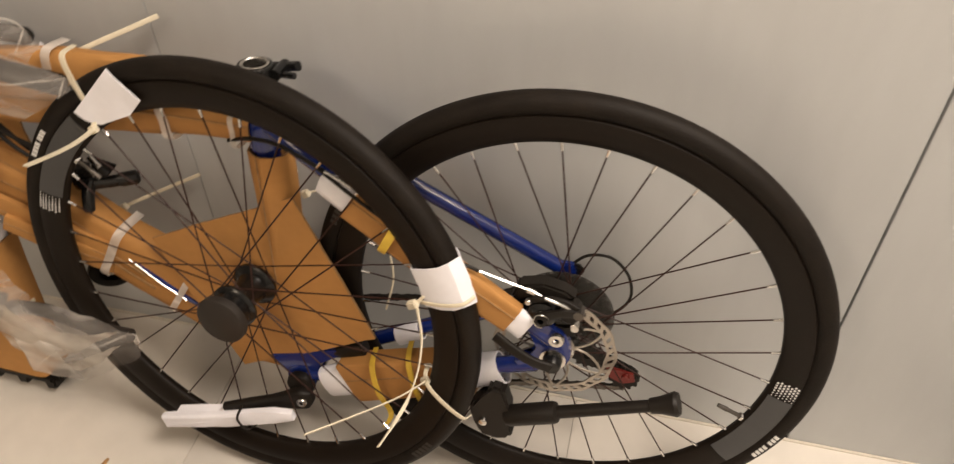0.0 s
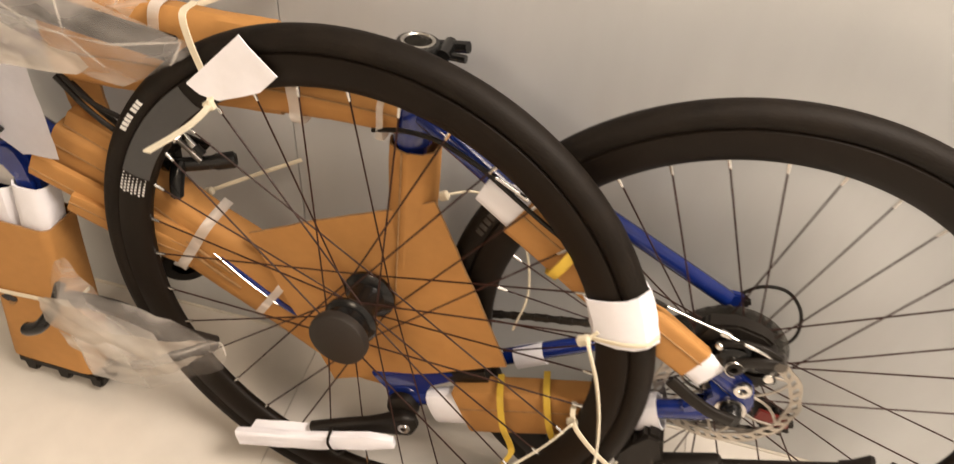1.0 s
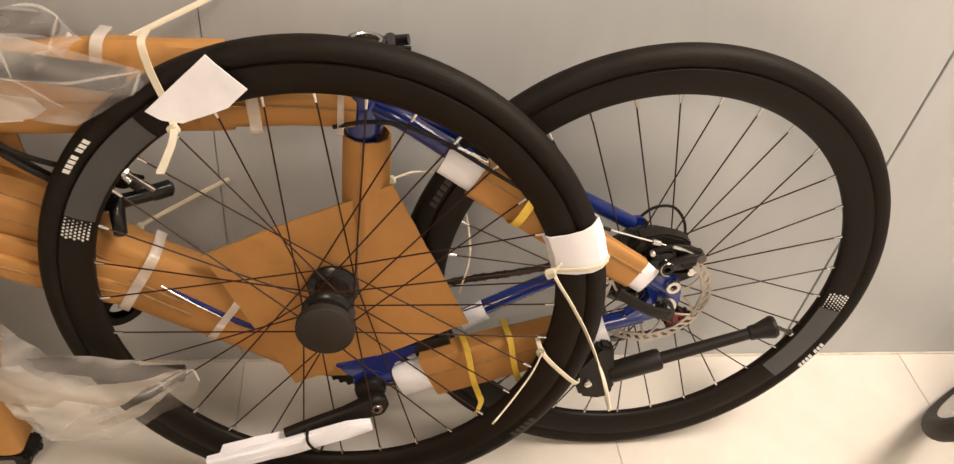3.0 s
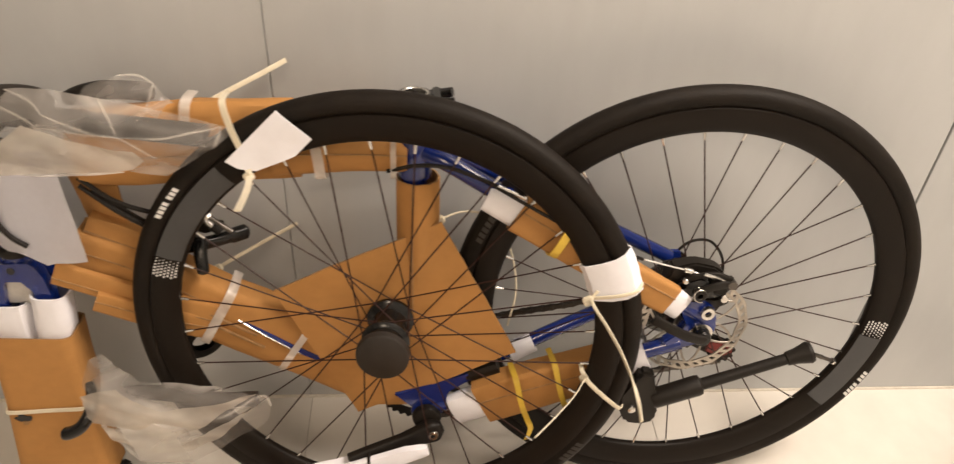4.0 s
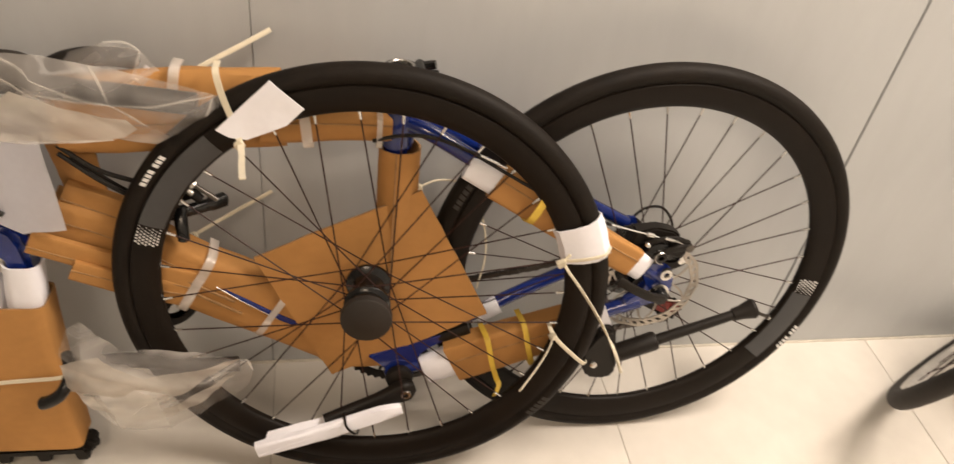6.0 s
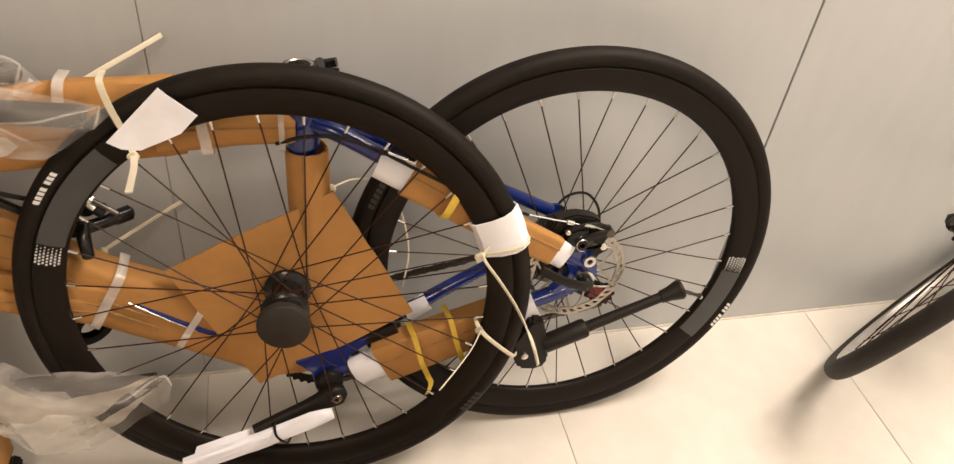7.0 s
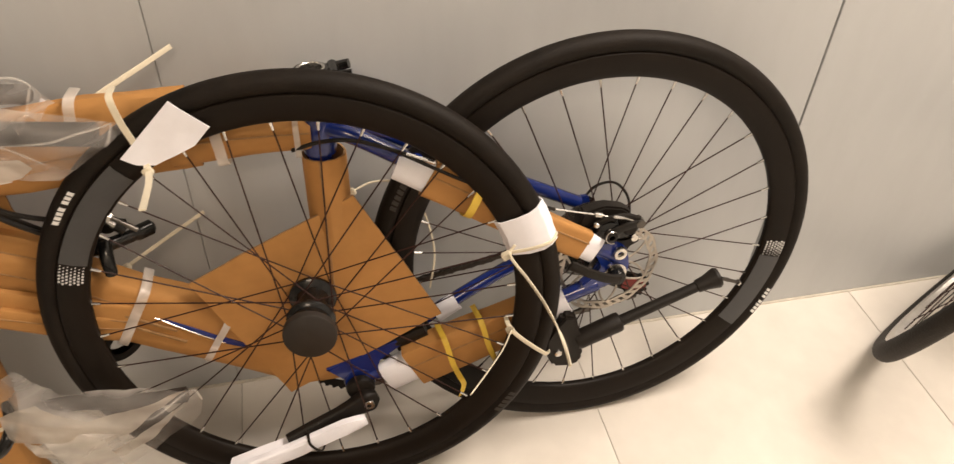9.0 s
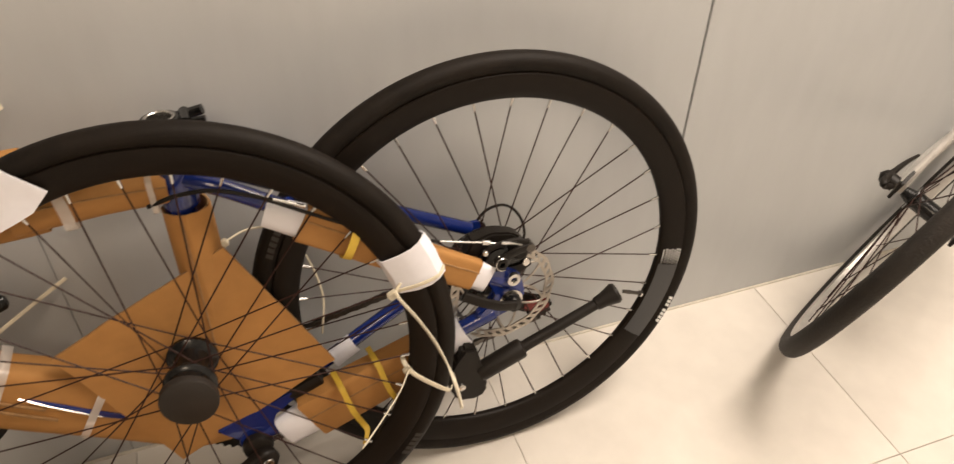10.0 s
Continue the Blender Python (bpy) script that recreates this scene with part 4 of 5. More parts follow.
sleeve([(-0.288, -0.145, 0.034), (-0.20, -0.102, 0.044), (-0.108, -0.060, 0.054)], [(0.074, 0.032), (0.070, 0.032), (0.064, 0.032)], "brown cardboard sleeve on the chain stay", 12, corner=0.12)
sleeve([(-0.328, -0.166, 0.032), (-0.270, -0.137, 0.036)], [(0.052, 0.028), (0.060, 0.030)], "white foam wrap on the chain stay", 13, "foam_wrap", PAPER, "foam wrap", corner=0.4)
sleeve([(-0.120, -0.066, 0.053), (-0.062, -0.038, 0.058)], [(0.052, 0.030), (0.050, 0.030)], "white foam wrap on the chain stay end", 14, "foam_wrap", PAPER, "foam wrap", corner=0.4)
sleeve([(-0.240, -0.118, -0.040), (-0.205, -0.100, -0.044)], [(0.030, 0.030), (0.030, 0.030)], "white foam wrap on the far chain stay", 15, "foam_wrap", PAPER, "foam wrap", corner=0.45)
# foam and board round the fork
sleeve([(-0.929, 0.022, 0.010), (-0.929, -0.08, 0.012)], [(0.060, 0.046), (0.054, 0.044)], "white foam tube on a fork leg", 16, "foam_wrap", PAPER, "foam wrap", corner=0.32, wobble=0.09)
sleeve([(-0.870, 0.036, 0.012), (-0.878, -0.08, 0.014)], [(0.048, 0.046), (0.048, 0.046)], "white foam tube on a fork leg", 17, "foam_wrap", PAPER, "foam wrap", corner=0.32, wobble=0.09)
fork_box = sleeve([(-0.902, -0.022, 0.012), (-0.905, -0.145, 0.013), (-0.907, -0.215, 0.013), (-0.909, -0.290, 0.014)], [(0.110, 0.064), (0.116, 0.064), (0.124, 0.064), (0.136, 0.064)],
       "brown cardboard box sleeve with a torn hole, round the fork legs", 18, "fork_box", corner=0.14, wobble=0.02, parts=True)
# the hole is a dark plate on the board, its inner shade given by colour
hole = plate([(-0.940 + 0.011 * math.cos(k * 0.524) * (1 + 0.25 * math.sin(k * 2.3)), -0.163 + 0.0065 * math.sin(k * 0.524) * (1 + 0.3 * math.cos(k * 1.7))) for k in range(12)], 0.0440, 0.0468)
part("torn_hole", hole, GAP, fork_box, "dark torn hole in the board")
part("torn_lip", plate([(-0.942, -0.170), (-0.932, -0.167), (-0.928, -0.163), (-0.935, -0.173), (-0.941, -0.174)], 0.0440, 0.0485), KRAFTEDGE, fork_box, "torn edge of the board")
guard = thing("fork_guard", MB, "black plastic guard between the fork ends, on the floor", "fork guard")
part("guard_bar", box(-0.974, -0.840, -0.312, -0.298, 0.000, 0.040, 0.003), BLACK, guard)
for gx in (-0.955, -0.900, -0.846):
    part("guard_foot", plate([(gx - 0.012, -0.304), (gx + 0.012, -0.304), (gx + 0.009, -0.3255), (gx - 0.009, -0.3255)], 0.004, 0.040, 0.003), BLACK, guard)
part("guard_knob", lathe([(0, 0.0), (0.006, 0.0), (0.008, 0.005), (0.008, 0.012), (0.005, 0.017), (0, 0.017)], 10), BLACK, guard).matrix_local = pose(-0.842, -0.308, 0.018, 0, 90)
part("guard_knob", lathe([(0, 0.0), (0.009, 0.0), (0.012, 0.006), (0.012, 0.012), (0.008, 0.016), (0, 0.016)], 14), BLACK, guard).matrix_local = pose(-0.968, -0.306, 0.018, 0, -90)
part("guard_clip", plate([(-0.848, -0.300), (-0.838, -0.288), (-0.826, -0.297), (-0.830, -0.316), (-0.846, -0.320)], 0.004, 0.030, 0.003), BLACK, guard)
sl = bmesh.new()
sweep(sl, curve([(-0.622, -0.016, 0.0135), (-0.590, -0.038, 0.0155), (-0.556, -0.062, 0.0160), (-0.519, -0.083, 0.0150)], 5), rounded(1, 0.35, 0.15, 2), [0.002 + 0.0078 * math.sin(min(1, k / 11) * math.pi / 2) - (0.004 if k == 15 else 0) for k in range(16)])
part("bare_tube_strip", sl, BLUE, bike, "strip of blue tube showing through the wrap")
# thin bright rod that draws the white highlight on the bare blue tube
part("cable_or_highlight", tube([(-0.630, -0.012, 0.0150), (-0.590, -0.041, 0.0178), (-0.548, -0.071, 0.0175)], 0.0009, 6), NIPPLE, bike, "thin bright line for the highlight on the bare blue tube")
# white paper round the head tube
hp = bmesh.new()
sec = []
for k in range(15):
    f = k / 14
    sec.append((-0.944 + 0.128 * f - 0.004 * (f < 0.05), -0.022 + 0.056 * math.sin(min(1, f * 2.4) * math.pi * 0.5) + 0.010 * max(0, f - 0.5)))
g0 = []
for j in range(9):
    v = 0.241 - 0.129 * j / 8
    row = []
    for k, (u, w) in enumerate(sec):
        f = k / 14
        uu = u + 0.017 * (j / 8) * f + 0.006 * (1 - j / 8) * f - 0.003 * (1 - f)
        vv = v - (0.020 * max(0, f - 0.42) / 0.2 if f < 0.62 else 0.020 - 0.022 * (f - 0.62)) * (j / 8) ** 2 + 0.010 * f * (1 - j / 8) * -1 + 0.003 * noise.noise(Vector((k * 0.7, j * 0.7, 0)))
        row.append(hp.verts.new((uu, vv, w + 0.003 * noise.noise(Vector((k * 0.3, j * 0.4, 3))))))
    g0.append(row)
for r0, r1 in zip(g0, g0[1:]):
    for a, b, c, d in zip(r0, r0[1:], r1[1:], r1):
        hp.faces.new((a, b, c, d))
bmesh.ops.solidify(hp, geom=list(hp.faces), thickness=0.0015)
solid("paper_wrap", hp, PAPER, MB, "white foam paper wrapped round the head tube", "paper wrap")
solid("cable_tie", band([(-0.964, -0.150, 0.010), (-0.962, -0.151, 0.042), (-0.952, -0.151, 0.0475), (-0.90, -0.147, 0.0478), (-0.850, -0.144, 0.0475), (-0.840, -0.143, 0.040), (-0.838, -0.143, 0.010)], (0, 1, 0), 0.006, 0.0018), TIE, MB, "cream nylon tie round the fork box", "cable tie", "cable ties")
# the square of board behind the loose wheel
board = thing("cardboard_square", MB, "square of brown cardboard slipped between wheel and frame", "cardboard")
part("sheet", card([(-0.5765, 0.0405, 0.019), (-0.470, -0.179, 0.021), (-0.244, -0.047, 0.042), (-0.352, 0.1515, 0.020)], 0.004, 14, 0.004, 4), [KRAFT, KRAFTEDGE], board)
part("torn_corner", card([(-0.470, -0.176, 0.012), (-0.50, -0.150, 0.010), (-0.42, -0.100, 0.016), (-0.395, -0.165, 0.016)], 0.003, 8, 0.010, 9), [KRAFT, KRAFTEDGE], board, "torn corner of the board")
# paper round the crank arm
cp = bmesh.new()
sweep(cp, curve([(-0.366, -0.200, 0.080), (-0.42, -0.214, 0.084), (-0.50, -0.240, 0.088), (-0.582, -0.262, 0.092)], 5), rounded(1, 1, 0.2, 3),
      [(0.014, 0.010), (0.018, 0.012), (0.021, 0.012)] + [(0.0245, 0.013)] * 13, (0, 0, 1), True, 0.20, 3)
solid("paper_wrap", cp, PAPER, MB, "white foam paper taped round the crank arm", "paper wrap")
solid("paper_wrap", card([(-0.566, -0.248, 0.070), (-0.578, -0.266, 0.100), (-0.47, -0.230, 0.092), (-0.46, -0.216, 0.068)], 0.002, 8, 0.006, 2), PAPER, MB, "loose flap of white foam paper on the crank", "paper wrap")
solid("black_band", strap([(-0.452, -0.208, 0.075), (-0.450, -0.214, 0.098), (-0.436, -0.232, 0.098), (-0.430, -0.240, 0.080)], 0.004, 0.002), BLACK, MB, "thin black band round the crank paper", "band")
# yellow straps, tape knots
for u, v, tail in ((-0.243, -0.122, 1), (-0.190, -0.096, 0)):
    q = [(u - 0.006, v + 0.044, 0.030), (u, v + 0.040, 0.064), (u + 0.010, v, 0.072), (u + 0.022, v - 0.036, 0.066)]
    if tail:
        q += [(u + 0.026, v - 0.046, 0.072), (u + 0.019, v - 0.058, 0.082)]
    else:
        q += [(u + 0.020, v - 0.044, 0.034)]
    solid("yellow_strap", band(q, (0.9, 0.42, 0), 0.0080, 0.0016), YELLOW, MB, "yellow plastic strap round the chain stay board", "strap", "yellow straps")
solid("yellow_strap", band([(-0.186, 0.192, 0.050), (-0.192, 0.180, 0.076), (-0.212, 0.140, 0.080), (-0.216, 0.130, 0.056)], (0.88, -0.47, 0), 0.011, 0.0016), YELLOW, MB, "yellow strap round the seat stay board", "strap", "yellow straps")


def wrap_tape(a, b, half, depth, width, label, seed):
    """A band of clear tape round a flat sleeve, from edge a to edge b in the frame plane."""
    a, b = Vector(a), Vector(b)
    d = (b - a).normalized()
    along = Vector((-d.y, d.x, 0))
    pts = [a + Vector((0, 0, -depth)), a + Vector((0, 0, depth)) - d * 0.001, a.lerp(b, 0.5) + Vector((0, 0, depth + 0.004)), b + Vector((0, 0, depth)) + d * 0.001, b + Vector((0, 0, -depth))]
    return solid("tape_band", band(pts, along, width, 0.0008), HEM, MB, label, "tape", "tape bands")


wrap_tape((-0.505, 0.266, 0.004), (-0.500, 0.218, 0.004), 0, 0.0245, 0.013, "crinkled clear tape round the top tube sleeve", 1)
wrap_tape((-0.412, 0.262, 0.004), (-0.412, 0.219, 0.004), 0, 0.0240, 0.007, "white tape at the end of the top tube sleeve", 2)
wrap_tape((-0.653, 0.310, 0.0), (-0.660, 0.262, 0.0), 0, 0.019, 0.012, "pale tape across the wide cardboard wrap", 3)
wrap_tape((-0.634, 0.032, -0.012), (-0.680, -0.050, -0.012), 0, 0.0270, 0.013, "crinkled clear tape round the down tube wrap", 4)
wrap_tape((-0.536, -0.030, -0.010), (-0.578, -0.098, -0.010), 0, 0.0268, 0.010, "white tape round the down tube wrap", 5)

# ---- packing on the loose wheel ----
outline = [(-0.1240, 0.3130), (-0.0845, 0.2805), (-0.1045, 0.2580), (-0.152, 0.2352), (-0.172, 0.2375), (-0.188, 0.2455)]
card_fill = plate(outline, 0.0185, 0.0200)
bmesh.ops.triangulate(card_fill, faces=card_fill.faces)
bmesh.ops.subdivide_edges(card_fill, edges=card_fill.edges, cuts=3, use_grid_fill=True)
for v in card_fill.verts:
    v.co.z += 0.004 * noise.noise(Vector((v.co.x * 25, v.co.y * 25, 1)))
solid("paper_pad", card_fill, PAPER, MF, "folded white foam paper pad under a tie on the rim", "paper pad")


def rim_cuff(a0, a1, off):
    """A paper cuff folded round tyre and rim."""
    bm = bmesh.new()
    sec = [(RI - off, 0), (0.279, 0.0085 + off), (0.300, 0.0140 + off), (0.320, 0.0152 + off), (0.332, 0.0125 + off), (RO + off, 0.0), (0.332, -0.0125 - off), (0.320, -0.0152 - off), (0.300, -0.0140 - off), (0.279, -0.0085 - off)]
    skins = []
    for skin in (0.0, 0.0014):
        rows = []
        for k in range(13):
            a = a0 + (a1 - a0) * k / 12
            row = []
            for j, (r, z) in enumerate(sec):
                mid = 0.309
                rr = r + (skin if r < mid else -skin) + 0.0015 * noise.noise(Vector((k * 0.4, j * 0.8, 0)))
                aa = radians(a + 0.8 * noise.noise(Vector((j * 0.9, 4.2 if k > 6 else 0, 0))) * (k in (0, 12)))
                row.append(bm.verts.new((rr * math.cos(aa), rr * math.sin(aa), z - skin * (1 if z > 0 else -1 if z < 0 else 0))))
            rows.append(row)
        for r0, r1 in zip(rows, rows[1:]):
            for j in range(10):
                bm.faces.new((r0[j], r0[(j + 1) % 10], r1[(j + 1) % 10], r1[j]))
        skins.append(rows)
    for e in (0, -1):
        for j in range(10):
            bm.faces.new((skins[0][e][j], skins[0][e][(j + 1) % 10], skins[1][e][(j + 1) % 10], skins[1][e][j]))
    return bm


solid("paper_cuff", rim_cuff(16.0, 27.0, 0.004), PAPER, MF, "white foam paper cuff folded round tyre and rim", "paper cuff")


def tie_with_head(pts, m, label, head_at, w=0.0062, up=(0, 0, 1), along=None):
    t = thing("cable_tie", m, label, "cable tie", "cable ties")
    part("strap", band(pts, along, w, 0.0018) if along else strap(pts, w, 0.0018, up=up), TIE, t)
    hb = box(-0.0055, 0.0055, -0.005, 0.005, -0.004, 0.004, 0.0012)
    part("head", hb, TIE, t).matrix_local = Matrix.Translation(head_at) @ pose(0, 0, 0, 0, 0, 30)
    return t


tie_with_head([(-0.186, 0.322, -0.004), (-0.184, 0.318, 0.019), (-0.178, 0.290, 0.020), (-0.168, 0.258, 0.0175), (-0.160, 0.234, 0.022), (-0.152, 0.233, 0.055), (-0.145, 0.239, 0.095), (-0.134, 0.253, 0.150)], MF, "cream nylon tie over the paper pad with a hanging tail", (-0.160, 0.230, 0.024), 0.0075, along=(1, 0.12, 0))
tie_with_head([(0.268, 0.098, 0.020), (0.262, 0.084, 0.024), (0.280, 0.068, 0.055), (0.293, 0.061, 0.095), (0.300, 0.059, 0.140), (0.301, 0.062, 0.180), (0.299, 0.064, 0.216)], MF, "cream nylon tie with a long curved tail at the paper cuff", (0.257, 0.087, 0.026), 0.0042)
tie_with_head([(r * 0.9537, r * 0.3007, z) for r, z in ((0.270, 0.013), (0.300, 0.0200), (0.320, 0.0212), (0.334, 0.0178), (0.3425, 0.004))], MF, "cream nylon tie round the paper cuff", (0.256, 0.086, 0.026), 0.005)
tie_with_head([(-0.096, -0.102, 0.094), (-0.103, -0.096, 0.106), (-0.128, -0.071, 0.1095), (-0.149, -0.051, 0.105), (-0.157, -0.043, 0.094), (-0.158, -0.040, 0.075)], MB, "cream nylon tie from the kickstand to the rim", (-0.156, -0.048, 0.098), 0.0062)
tie_with_head([(-0.155, -0.047, 0.100), (-0.178, -0.036, 0.145), (-0.213, -0.012, 0.206), (-0.246, 0.010, 0.260)], MB, "thin cream nylon tie with a straight tail", (-0.156, -0.048, 0.098), 0.0046)
tie_with_head([(-0.640, 0.296, -0.012), (-0.610, 0.309, -0.028), (-0.578, 0.322, -0.046), (-0.547, 0.335, -0.064)], MB, "cream nylon tie sticking out above the top tube", (-0.640, 0.292, -0.012), 0.0065)
tie_with_head([(-0.690, 0.020, -0.030), (-0.664, 0.034, -0.046), (-0.61, 0.058, -0.07), (-0.556, 0.082, -0.090)], MB, "cream nylon tie sticking out behind the down tube", (-0.664, 0.034, -0.045), 0.0055)
tie_with_head([(-0.352, 0.132, -0.020), (-0.320, 0.138, -0.03), (-0.285, 0.130, -0.03), (-0.255, 0.085, -0.03), (-0.240, 0.01, -0.03), (-0.25, -0.05, -0.02)], MB, "thin cream nylon tie between seat tube and wheel", (-0.352, 0.132, -0.018), 0.003)


# ---- saddle, bags and lever ----
def crease(bm, a, b, w):
    """A doubled fold of film: a thin strip that tapers to both ends."""
    a, b = Vector(a), Vector(b)
    n = 13
    p = [a.lerp(b, k / (n - 1)) + Vector((0, 0, 0.0022)) + 0.009 * math.sin(math.pi * k / (n - 1)) * noise.noise_vector(a * 31 + b * 17) + 0.0035 * noise.noise_vector(a.lerp(b, k / (n - 1)) * 22) for k in range(n)]
    sweep(bm, p, rounded(1, 0.6, 0.25, 2), [(w * (0.35 + 0.65 * math.sin(math.pi * (k + 0.6) / n)), 0.0014) for k in range(n)])


def film_bag(knots, faces, milky, folds, hems, label, depth, seed):
    """A flattened clear bag: facets of film between stiff folds, a slack sheet behind, whitish creases and doubled edges."""
    ob = thing("plastic_bag", MB @ pose(0.009, 0, 0), label, "plastic bag", "plastic bags")
    for name, back, which, film in (("front_film", 0, faces, BAG), ("doubled_film", 0, milky, MILKY), ("back_film", 1, milky, BAG)):
        bm = bmesh.new()
        vs = {k: bm.verts.new((q[0], q[1], q[2] - depth * back)) for k, q in knots.items()}
        for f in which.split():
            bm.faces.new([vs[k] for k in f])
        bmesh.ops.delete(bm, geom=[v for v in bm.verts if not v.link_faces], context="VERTS")
        bmesh.ops.subdivide_edges(bm, edges=list(bm.edges), cuts=4, use_grid_fill=True)
        for v in bm.verts:
            q = v.co * 28 + Vector((seed, back * 9, 0))
            v.co += Vector((0.0012 * noise.noise(q), 0.0012 * noise.noise(q + Vector((4, 0, 0))), 0.0045 * noise.noise(q * 1.3) + 0.003 * (1 - 2 * abs(noise.noise(q * 0.8 + Vector((0, 5, 0)))))))
        bmesh.ops.triangulate(bm, faces=list(bm.faces))
        part(name, bm, film, ob, smooth=not back).visible_shadow = False
    for pairs, w, mat, nm in ((folds, 0.0032, SOFTFOLD, "crease"), (hems, 0.0034, CREASE, "hem")):
        for f in pairs.split():
            bm = bmesh.new()
            for a, b in zip(f, f[1:]):
                crease(bm, knots[a], knots[b], w)
            part(nm, bm, mat, ob, "whitish fold of the film" if nm == "crease" else "folded edge of the film").visible_shadow = False
    return ob


def foam_sheet(bag, outline, w, lift, seed):
    """A loose sheet of foamed film inside a bag, bulging towards the room and rippled."""
    bm = bmesh.new()
    bm.faces.new([bm.verts.new((u - 0.009, v, w)) for u, v in outline])
    bmesh.ops.triangulate(bm, faces=list(bm.faces))
    for _ in range(3):
        bmesh.ops.subdivide_edges(bm, edges=list(bm.edges), cuts=1, use_grid_fill=True)
    cu, cv = sum(u for u, v in outline) / len(outline), sum(v for u, v in outline) / len(outline)
    for v in bm.verts:
        d = math.hypot((v.co.x - cu) / 0.12, (v.co.y - cv) / 0.06)
        q = Vector((v.co.x * 14 - v.co.y * 8, v.co.y * 42 + v.co.x * 12, seed))
        v.co += Vector((0.002 * noise.noise(q * 2), 0.002 * noise.noise(q * 2 + Vector((7, 0, 0))), lift * max(0, 1 - d) + 0.006 * noise.noise(q) + 0.002 * noise.noise(q * 3)))
    part("foam_sheet", bm, FOGGY, bag, "milky foamed film folded inside the bag").visible_shadow = False


TOPBAG = dict(a=(-0.875, 0.333, 0.050), b=(-0.839, 0.338, 0.055), c=(-0.800, 0.340, 0.055), d=(-0.744, 0.330, 0.055), e=(-0.681, 0.318, 0.055), f=(-0.616, 0.296, 0.050),
              g=(-0.601, 0.287, 0.045), h=(-0.626, 0.273, 0.060), i=(-0.643, 0.261, 0.060), j=(-0.681, 0.238, 0.064), k=(-0.726, 0.247, 0.072), l=(-0.818, 0.244, 0.078),
              m=(-0.904, 0.241, 0.062), n=(-0.913, 0.252, 0.055), o=(-0.898, 0.284, 0.055), p=(-0.799, 0.317, 0.076), q=(-0.801, 0.304, 0.084), r=(-0.880, 0.264, 0.078),
              s=(-0.722, 0.292, 0.080), t=(-0.686, 0.268, 0.078), u=(-0.722, 0.261, 0.086))
top_bag = film_bag(TOPBAG, "abp bcp cdp dsp des efs fht sft hit ijt psq pqr aro orn fgh jut jku qsu ust apr", "klu lqu rmn rlm lrq", "psf rq fh aqu bps dst oqs", "mlk",
         "crumpled clear plastic bag over the seat post, along the top tube", 0.034, 1)
foam_sheet(top_bag, [(-0.898, 0.256), (-0.869, 0.263), (-0.808, 0.311), (-0.776, 0.300), (-0.737, 0.287), (-0.697, 0.280), (-0.686, 0.270), (-0.700, 0.258), (-0.781, 0.254), (-0.890, 0.246)], 0.088, 0.008, 3)
LOWBAG = dict(a=(-0.803, -0.016, 0.080), b=(-0.822, -0.030, 0.076), c=(-0.838, -0.071, 0.076), d=(-0.828, -0.114, 0.086), e=(-0.813, -0.149, 0.096), f=(-0.764, -0.191, 0.104),
              g=(-0.704, -0.195, 0.104), h=(-0.594, -0.119, 0.100), i=(-0.587, -0.092, 0.096), j=(-0.597, -0.076, 0.094), k=(-0.677, -0.059, 0.092), l=(-0.758, -0.057, 0.088),
              p=(-0.801, -0.074, 0.110), q=(-0.712, -0.112, 0.122), r=(-0.762, -0.160, 0.126), s=(-0.650, -0.098, 0.114))
low_bag = film_bag(LOWBAG, "abp bcp cdp jks ksq klq ghq ijs his alp hsq lpq dpr", "der efr fgr grq pqr", "qsj rq", "ji",
         "crumpled clear plastic bag over a handlebar end by the fork", 0.028, 5)
foam_sheet(low_bag, [(-0.815, -0.059), (-0.790, -0.046), (-0.766, -0.042), (-0.748, -0.063), (-0.717, -0.082), (-0.655, -0.072), (-0.589, -0.055), (-0.631, -0.080), (-0.665, -0.105),
                     (-0.692, -0.123), (-0.718, -0.138), (-0.739, -0.138), (-0.781, -0.110), (-0.809, -0.106)], 0.116, 0.008, 5)
foam_sheet(low_bag, [(-0.800, -0.110), (-0.765, -0.128), (-0.735, -0.150), (-0.700, -0.150), (-0.655, -0.120), (-0.600, -0.085), (-0.640, -0.128), (-0.690, -0.165), (-0.740, -0.166), (-0.790, -0.140)], 0.112, 0.003, 11)
SMALLBAG = dict(a=(-0.805, 0.282, 0.014), b=(-0.775, 0.326, 0.012), c=(-0.738, 0.338, 0.008), d=(-0.700, 0.326, 0.002), e=(-0.672, 0.292, 0.000), f=(-0.690, 0.272, 0.004), p=(-0.742, 0.308, 0.028), q=(-0.708, 0.300, 0.020))
film_bag(SMALLBAG, "abp bcp fapq cdqp deq", "efq", "dq", "cd", "small clear plastic bag behind the top tube", 0.034, 9)
solid("paper_tag", card([(-0.692, 0.302, -0.016), (-0.698, 0.286, -0.014), (-0.678, 0.279, -0.012), (-0.672, 0.286, -0.014)], 0.001, 6, 0.004, 1), PAPER, MB, "small white paper tag in the bag", "paper tag")
post = thing("seat_post", MB, "black seat post in a clear bag along the top tube", "seat post")
part("post_tube", tube([(-0.865, 0.300, 0.034), (-0.628, 0.278, 0.040)], 0.0138, 18), BLACK, post)
